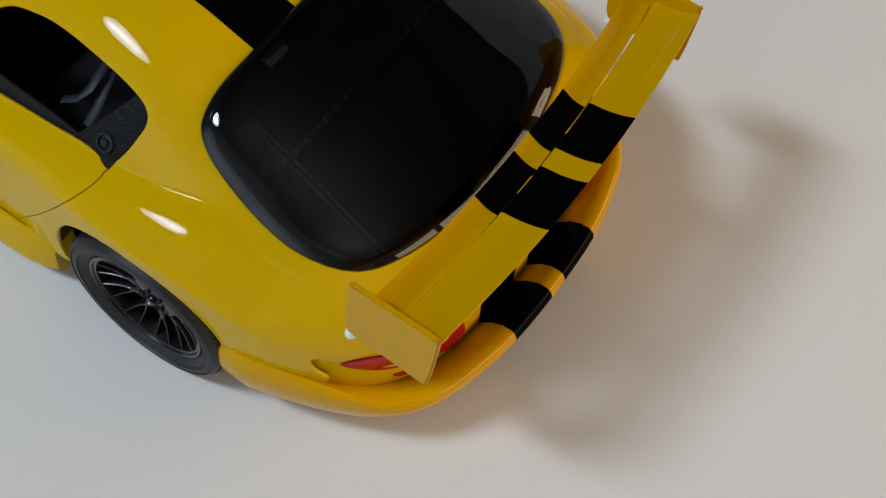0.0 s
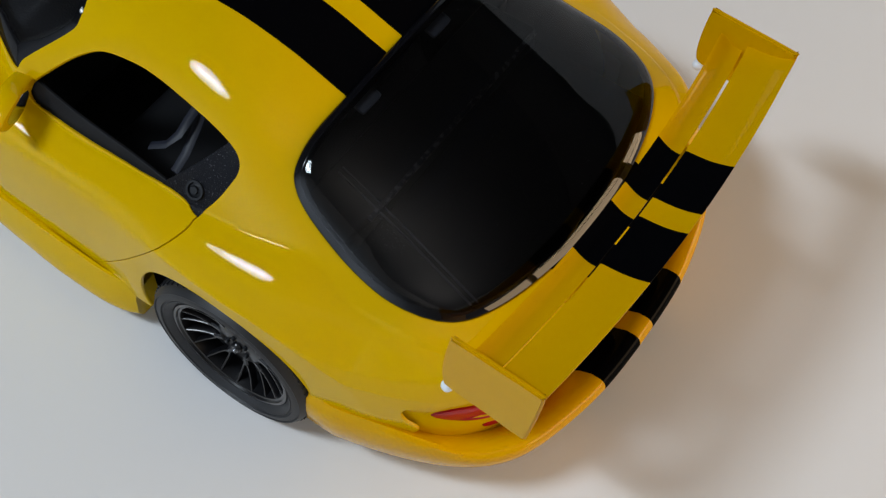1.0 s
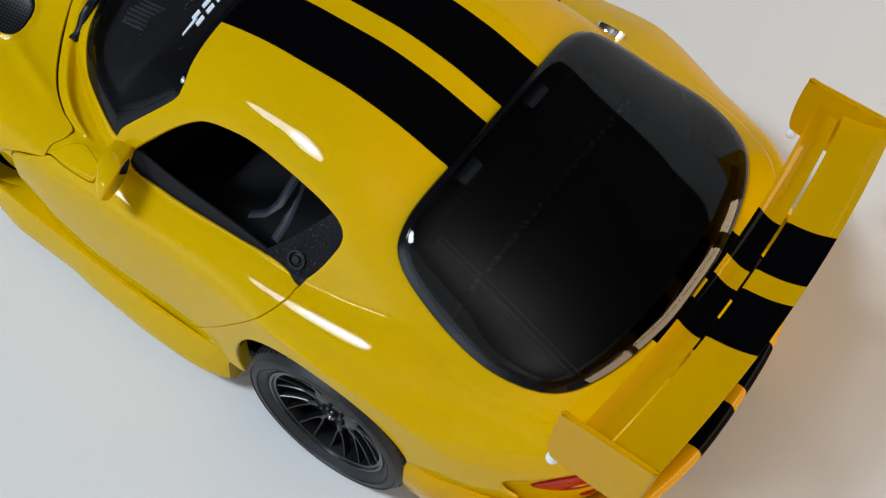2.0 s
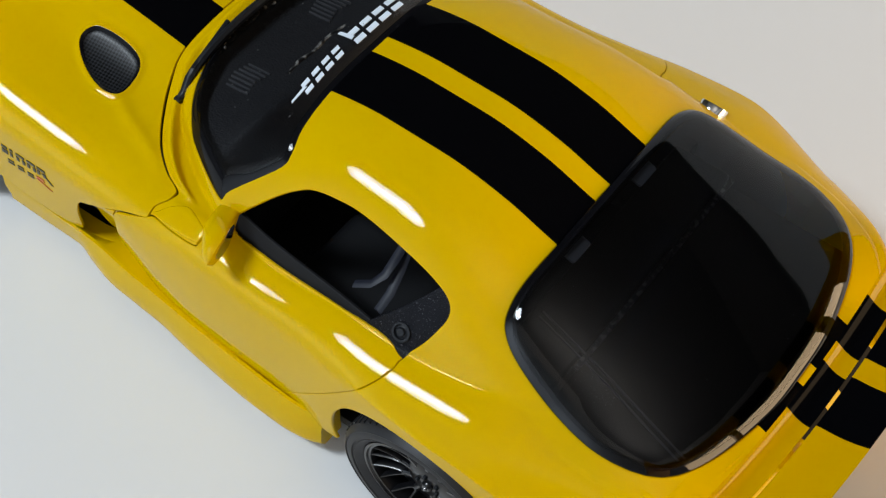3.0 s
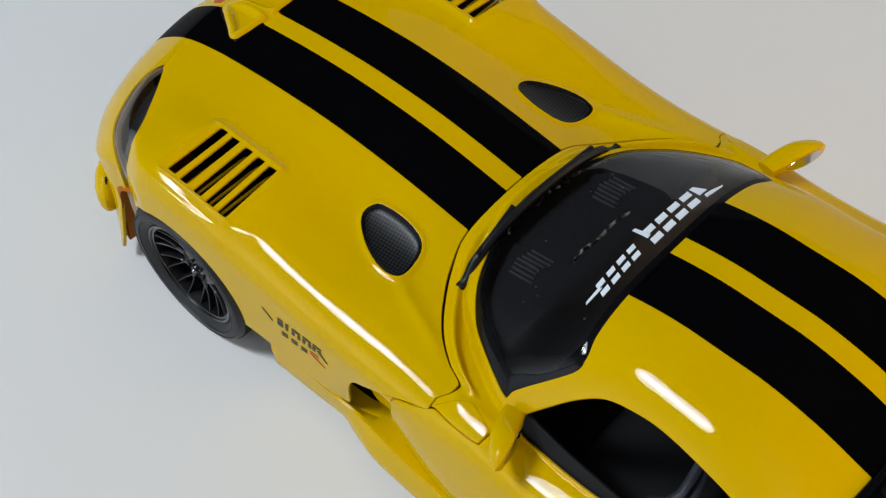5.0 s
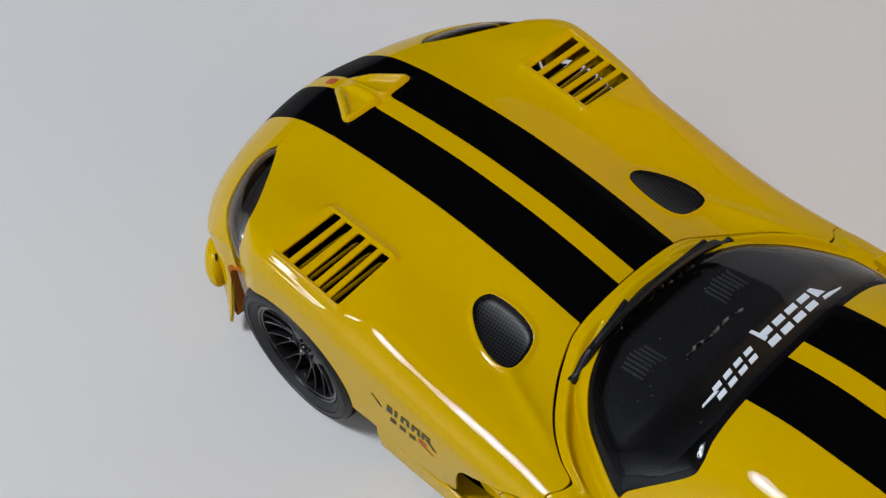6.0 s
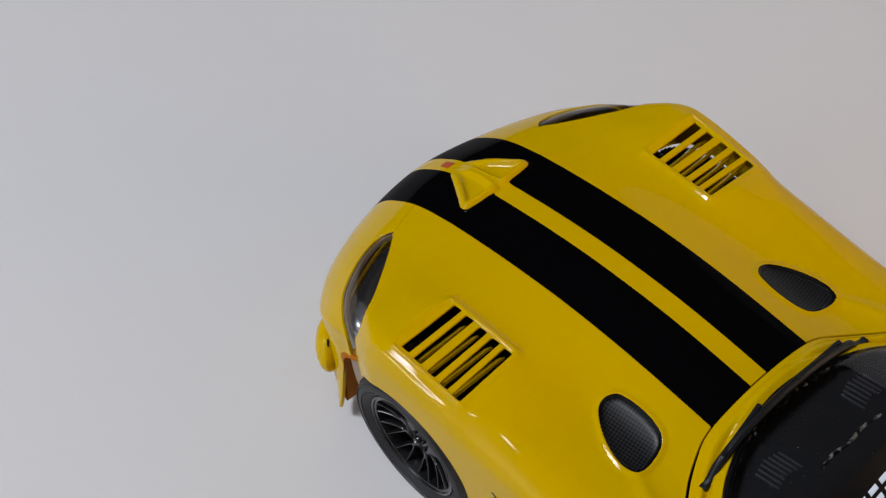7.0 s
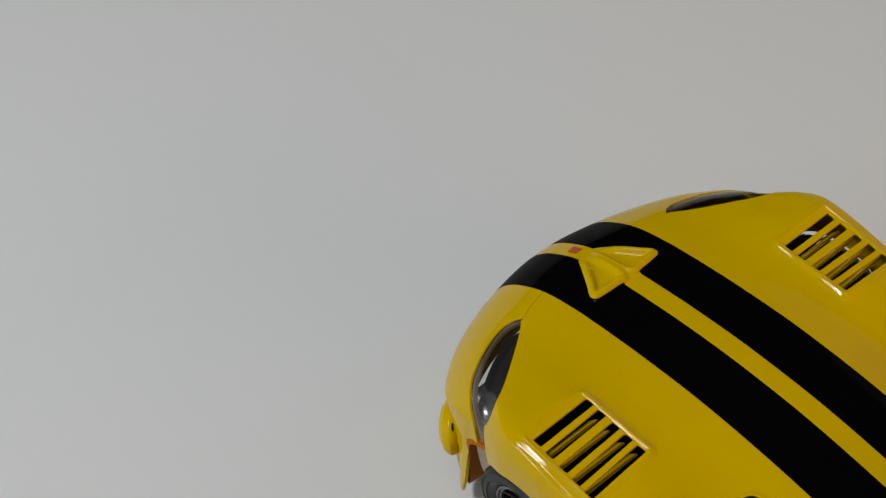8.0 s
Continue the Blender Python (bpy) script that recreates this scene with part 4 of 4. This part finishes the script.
# door mirrors
MIRROR_X, MIRROR_Z = (0.24, 0.28, 0.30, 0.20, 0.10, 0.02), (0.10, 0.15, 0.24, 0.20, 0.11, 0.02)
for sgn in (1, -1):
    mirror = new("door_mirror")
    mirror.parent = car
    bm = bmesh.new()
    rings = []
    for t in np.linspace(0, 1, 15):
        cx, cy, cz = -1.30 - 0.52 * t, 3.62 + 1.16 * t, 4.42 + 0.42 * t - 0.30 * t * t
        rx = float(pch((0, 0.2, 0.5, 0.8, 0.95, 1), MIRROR_X, [t])[0])
        rz = float(pch((0, 0.2, 0.5, 0.8, 0.95, 1), MIRROR_Z, [t])[0])
        ring = []
        for q in range(20):
            a = 2 * math.pi * q / 20
            dx = rx * math.cos(a)
            ring.append(bm.verts.new((cx + max(dx, -0.62 * rx), sgn * (cy + 0.15 * dx), cz + rz * math.sin(a))))
        rings.append(ring)
    for a, b in zip(rings, rings[1:]):
        for q in range(20):
            bm.faces.new((a[q], a[(q + 1) % 20], b[(q + 1) % 20], b[q]))
    bm.faces.new(rings[0])
    bm.faces.new(rings[-1])
    part("mirror_housing", bm, PAINT, mirror, angle=50)
    face = bmesh.new()
    rows = []
    for t in np.linspace(0.22, 0.84, 10):
        cx, cy, cz = -1.30 - 0.52 * t, 3.62 + 1.16 * t, 4.42 + 0.42 * t - 0.30 * t * t
        rx = float(pch((0, 0.2, 0.5, 0.8, 0.95, 1), MIRROR_X, [t])[0])
        rz = float(pch((0, 0.2, 0.5, 0.8, 0.95, 1), MIRROR_Z, [t])[0])
        q = 0.62 * (1 - (2 * (t - 0.53) / 0.62) ** 4 * 0.6)
        rows.append([face.verts.new((cx - 0.62 * rx - d, sgn * (cy - 0.093 * rx), cz + k * q * rz)) for k, d in ((1, 0.012), (-1, 0.012), (-1, 0.0), (1, 0.0))])
    for a, b in zip(rows, rows[1:]):
        for q in range(4):
            face.faces.new((a[q], a[(q + 1) % 4], b[(q + 1) % 4], b[q]))
    face.faces.new(rows[0])
    face.faces.new(rows[-1])
    part("mirror_glass", face, MIRROR, mirror, "silvered mirror face")

# wipers along the foot of the windscreen
for a, b in ((2.26, 0.05), (0.25, -2.26)):
    wiper = new("wiper")
    wiper.parent = car
    ys = np.linspace(a, b, 14)
    line = np.stack([1.42 - 0.022 * ys**2, ys, [skin_z(1.42 - 0.022 * y * y, y) + 0.12 for y in ys]], 1)
    part_v, part_f = sweep(line, [(-0.075, -0.08), (0.075, -0.08), (0.08, 0.02), (0.03, 0.07), (-0.03, 0.07), (-0.08, 0.02)])
    make("wiper_blade", part_v, part_f, PLASTIC, wiper)
    arm = np.stack([np.linspace(line[3][0], line[10][0] + 0.12, 6), np.linspace(line[3][1], line[10][1], 6), np.linspace(line[3][2] + 0.05, line[10][2] + 0.02, 6)], 1)
    V, F = tube(arm, 0.055)
    make("wiper_arm", V, F, PLASTIC, wiper)
    end = line[0] if a > 1 else line[-1]
    part("wiper_tip", block(0.16, 0.13, 0.13, Matrix.Translation(end), 0.04), PLASTIC, wiper)

# bonnet scoops: bright yellow lips over the stripes
for sgn in (1, -1):
    skin("hood_scoop", [lambda x, y, z, s=sgn: np.where(s * y > 0, inside(SCOOP, x, np.abs(y)) + 0.09, -1.0)], PAINT, hood, "raised yellow twin scoop lip", lo=8.8, hi=10.6, lift=0.012, depth=0.03)
part("nose_badge", block(0.30, 0.20, 0.02, Matrix.Translation((10.75, 0, skin_z(10.75, 0) + 0.01)) @ Matrix.Rotation(radians(26), 4, "Y"), 0.008), RED_INK, bumper, "small red nose badge")

# lower nose: splitter, side fins, lining of the front arches
ys = np.linspace(4.45, -4.45, 80)
edge = np.stack([NOSE + 0.05 - nose_curve(ys), ys, 0 * ys], 1)
V, F = sweep(edge, [(0.0, 0.62), (0.0, 0.85), (0.06, 0.98), (0.3, 1.05), (0.3, 0.55)])
make("splitter", V, F, PAINT, bumper)
for sgn in (1, -1):
    bm = bmesh.new()
    bmesh.ops.create_uvsphere(bm, u_segments=20, v_segments=12, radius=1)
    bmesh.ops.transform(bm, matrix=Matrix.Translation((10.60, sgn * 4.02, 1.48)) @ Matrix.Rotation(radians(sgn * -42), 4, "Z") @ Matrix.Diagonal((0.70, 0.30, 0.56, 1)), verts=bm.verts)
    part("side_fin", bm, PAINT, bumper)
    part("fin_slot", block(0.16, 0.05, 0.10, Matrix.Translation((10.22, sgn * 4.24, 2.05)) @ Matrix.Rotation(radians(sgn * -38), 4, "Z"), 0.02), GLOSS_BLACK, bumper)
    V, F = [], []
    for h in np.linspace(0.5, 3.0, 26):
        lip = float(pch(LIP_Z, LIP_X, [h])[0])
        V += [(lip + d, sgn * y, h) for d, y in ((-0.02, 4.40), (-0.12, 2.9), (0.06, 2.9), (0.14, 4.36))]
    for k in range(25):
        F += [(k * 4 + q, k * 4 + (q + 1) % 4, k * 4 + 4 + (q + 1) % 4, k * 4 + 4 + q) for q in range(4)]
    make("front_arch_lining", V, F, ORANGE, car, "amber-brown inner face behind the bumper lip")
    V, F = [], []
    for k in range(41):
        a = radians(-16 + 80 * k / 40)
        for r, y in ((1.86, 4.42), (1.86, 2.9), (2.05, 2.9), (2.05, 4.42)):
            V.append((7.1 + r * math.cos(a), sgn * y, 1.72 + r * math.sin(a)))
    for k in range(40):
        F += [(k * 4 + q, k * 4 + (q + 1) % 4, k * 4 + 4 + (q + 1) % 4, k * 4 + 4 + q) for q in range(4)]
    V2 = [(-(x - 7.1) - 6.52, y, z) for x, y, z in V]
    make("rear_arch_lining", V2, F, PLASTIC, car)
    bm = bmesh.new()
    bmesh.ops.create_uvsphere(bm, u_segments=24, v_segments=12, radius=1)
    bmesh.ops.transform(bm, matrix=Matrix.Translation((9.28, sgn * 3.82, 3.36)) @ Matrix.Rotation(radians(sgn * -40), 4, "Z") @ Matrix.Diagonal((0.36, 0.24, 0.16, 1)), verts=bm.verts)
    part("headlamp_reflector", bm, SILVER, car)

# fuel cap on the far quarter
V, F = lathe([(0.0, 0.0), (0.17, 0.0), (0.19, 0.025), (0.235, 0.025), (0.25, 0.0), (0.25, -0.1)], 32)
cap = make("fuel_cap", V, F, CHROME, car, "round chrome fuel cap")
cap.matrix_basis = Matrix.Translation((-6.75 * CM, -3.80 * CM, (skin_z(-6.75, 3.80) + 0.06) * CM)) @ Matrix.Rotation(radians(142), 4, "X") @ Matrix.Scale(1.2, 4)

# ---------------------------------------------------------------- cabin and underside
cabin = new("cabin")
cabin.parent = car
part("floor_pan", block(13.4, 8.4, 0.3, Matrix.Translation((-2.2, 0, 0.75)), 0.05), PLASTIC, cabin)
part("chassis", block(23, 5.6, 0.3, Matrix.Translation((-0.2, 0, 0.9)), 0.05), PLASTIC, cabin)
xs, ys = np.linspace(-1.0, 1.42, 40), np.linspace(-3.05, 3.05, 70)
gx, gy = np.meshgrid(xs, ys, indexing="ij")
gz = 4.36 - 0.55 * smooth(-0.25, -1.0, gx) + 0.10 * np.exp(-((gx + 0.3) / 0.25) ** 2 - ((gy - 1.8) / 0.8) ** 2)
gz = np.minimum(gz, top(gx.ravel(), gy.ravel()).reshape(gx.shape) - 0.22)
V = np.stack([gx, gy, gz], -1).reshape(-1, 3)
F = [(i * 70 + q, i * 70 + 70 + q, i * 70 + 71 + q, i * 70 + 1 + q) for i in range(39) for q in range(69)]
edge = [q for q in range(70)] + [i * 70 + 69 for i in range(1, 40)] + [39 * 70 + q for q in range(68, -1, -1)] + [i * 70 for i in range(38, 0, -1)]
n = len(V)
V = np.concatenate([V, V[edge] * (1, 1, 0) + (0, 0, 2.4)])
F += [(edge[q], edge[(q + 1) % len(edge)], n + (q + 1) % len(edge), n + q) for q in range(len(edge))] + [tuple(range(n, len(V)))]
dash = make("dashboard", V, F, DASH, cabin, "dusty black dashboard top")
for y0 in (1.12, -1.27):
    for k in range(7):
        y = y0 + (k - 3) * 0.105
        part("vent_slat", block(0.50, 0.030, 0.06, Matrix.Translation((0.66 - 0.03 * abs(k - 3), y, 4.375)) @ Matrix.Rotation(radians(6), 4, "Z"), 0.012), SLAT, dash)
ys = np.linspace(-2.7, 0.55, 40)
V, F = tube(np.stack([0.10 + 0.02 * np.sin(ys * 7.0) - 0.022 * ys**2, ys, 4.36 + 0.012 * np.sin(ys * 11.0) - 0.028 * ys**2], 1), 0.04, 8)
make("dash_ridge", V, F, WORN_GLINT, dash, "worn grey dashboard edge")
rng = random.Random(5)
for k in range(26):
    y = -2.2 + 4.4 * k / 25 + rng.uniform(-0.05, 0.05)
    x = 1.36 - 0.075 * y * y + rng.uniform(-0.04, 0.04)
    bm = bmesh.new()
    bmesh.ops.create_icosphere(bm, subdivisions=2, radius=1)
    bmesh.ops.transform(bm, matrix=Matrix.Translation((x, y, skin_z(x, y) - 0.07)) @ Matrix.Rotation(rng.uniform(0, 3), 4, "Z") @ Matrix.Diagonal((rng.uniform(0.03, 0.06), rng.uniform(0.06, 0.12), 0.03, 1)), verts=bm.verts)
    part("seal_bead", bm, WORN_GLINT, dash)
part("bulkhead", block(0.3, 7.0, 3.0, Matrix.Translation((-6.6, 0, 2.2)), 0.1), CABIN, cabin)
part("rear_shelf", block(3.4, 6.2, 0.3, Matrix.Translation((-9.2, 0, 3.35)), 0.1), CABIN, cabin)
part("shelf_step", block(1.2, 6.0, 0.9, Matrix.Translation((-7.10, 0, 3.50)), 0.12, 3), CABIN, cabin)
part("shelf_edge", block(0.10, 5.0, 0.06, Matrix.Translation((-7.90, 0, 4.42)), 0.02), SHELF, cabin, "dusty shelf edge")
# two thin grey lines side by side below the rear glass
for off in (0.0, 0.12):
    V, F = tube([(-6.7, 1.66 + off, 3.98), (-8.4, 2.02 + off, 3.90), (-10.1, 2.40 + off, 3.72)], 0.022, 6)
    make("thin_tube", V, F, material("grey_tube", (0.12, 0.12, 0.13), 0.5) if off == 0 else bpy.data.materials["grey_tube"], cabin)
for y in (-0.89, 1.12):
    part("glass_clip", block(0.26, 0.50, 0.05, Matrix.Translation((-6.86, y, skin_z(-6.86, y) - 0.07)) @ Matrix.Rotation(radians(-20), 4, "Y"), 0.06), CLIP, cabin, "small grey hinge clip")
for sgn in (1, -1):
    seat = new("seat")
    seat.parent = cabin
    part("cushion", block(2.6, 2.3, 0.7, Matrix.Translation((-3.0, sgn * 1.9, 1.5)), 0.3, 4), CABIN, seat)
    part("backrest", block(0.6, 2.2, 3.4, Matrix.Translation((-5.0, sgn * 1.8, 2.6)) @ Matrix.Rotation(radians(-20), 4, "Y"), 0.26, 4), CABIN, seat)
    part("headrest", block(0.5, 1.1, 0.8, Matrix.Translation((-5.75, sgn * 1.7, 4.3)) @ Matrix.Rotation(radians(-20), 4, "Y"), 0.22, 4), CABIN, seat)
    for o in (-1.05, 1.05):
        part("bolster", block(0.8, 0.36, 2.6, Matrix.Translation((-4.7, sgn * 1.8 + o, 2.5)) @ Matrix.Rotation(radians(-20), 4, "Y"), 0.17, 4), CABIN, seat)
    strap = [(-0.085, 0), (-0.03, 0.025), (0.03, 0.025), (0.085, 0), (0.07, -0.02), (-0.07, -0.02)]
    for line in (((-4.22, 2.15, 4.92), (-4.29, 2.45, 4.76), (-4.36, 2.84, 4.74), (-4.36, 3.10, 4.62), (-4.22, 3.30, 4.46), (-3.92, 3.40, 4.30)),
                 ((-4.36, 2.40, 4.72), (-4.48, 2.80, 4.56), (-4.56, 3.20, 4.36), (-4.52, 3.50, 4.12))):
        V, F = sweep([(x, sgn * y, z) for x, y, z in line], strap)
        make("seat_belt", V, F, BELT, seat, "dark blue-grey webbing belt")

# fine dust on the glass and the dark trim
rng = random.Random(11)
for name, n, xr, yr, lift in (("rear_window_dust", 36, (-10.4, -6.9), (-2.4, 2.4), 0.16), ("windscreen_dust", 50, (-1.5, 1.3), (-2.2, 2.2), 0.05)):
    bm = bmesh.new()
    for k in range(n):
        x, y = rng.uniform(*xr), rng.uniform(*yr)
        r = rng.choice((0.005, 0.006, 0.007, 0.010))
        m = Matrix.Translation((x, y, skin_z(x, y) + lift)) @ Matrix.Rotation(rng.uniform(0, 3), 4, "Z") @ Matrix.Diagonal((r * rng.uniform(1, 2.5), r, r * 0.5, 1))
        bmesh.ops.create_icosphere(bm, subdivisions=1, radius=1, matrix=m)
    tagged(part(name, bm, DUST, car), "tiny pale dust specks", kind="stuff")

bm = bmesh.new()
for k in range(110):
    x, y = rng.gauss(-8.45, 0.30), rng.gauss(2.72, 0.13)
    r = rng.choice((0.004, 0.005, 0.007))
    m = Matrix.Translation((x, y, skin_z(x, y) + 0.125)) @ Matrix.Rotation(rng.uniform(0, 3), 4, "Z") @ Matrix.Diagonal((r * rng.uniform(1, 3), r, r * 0.5, 1))
    bmesh.ops.create_icosphere(bm, subdivisions=1, radius=1, matrix=m)
tagged(part("dust_smear", bm, DUST, car), "smear of pale dust on the rear glass", kind="stuff")

# ---------------------------------------------------------------- surroundings
# paper sheet: flat under the car, rising in a wide curve well beyond it
path = [(0.0, y, 0.0) for y in np.linspace(80, -50, 36)] + [(0.0, -50 - 30 * math.sin(a), 30 - 30 * math.cos(a)) for a in np.linspace(0.1, 1.5, 15)] + [(0, -80, z) for z in np.linspace(29, 70, 5)]
V = [(x, y, z) for x in np.linspace(-85, 85, 41) for _, y, z in path]
k = len(path)
F = [(i * k + q, i * k + q + 1, i * k + k + q + 1, i * k + k + q) for i in range(40) for q in range(k - 1)]
tagged(make("paper_sheet", V, [f[::-1] for f in F], PAPER), "plain white paper sheet under the model car", "backdrop", kind="structure")
room = [("wall_north", (0, 150, 60), (400, 4, 300)), ("wall_south", (0, -150, 60), (400, 4, 300)), ("wall_east", (200, 0, 60), (4, 296, 300)), ("wall_west", (-200, 0, 60), (4, 296, 300)),
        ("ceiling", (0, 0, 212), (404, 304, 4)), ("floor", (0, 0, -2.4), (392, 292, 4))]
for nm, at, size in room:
    tagged(part(nm, block(*size, Matrix.Translation(at), 0), CEILING if nm == "ceiling" else WALL if nm in ("wall_north", "wall_west") else DIM_WALL, None), "plain out-of-view room surface, some darkened to dim reflections", "wall", kind="structure")
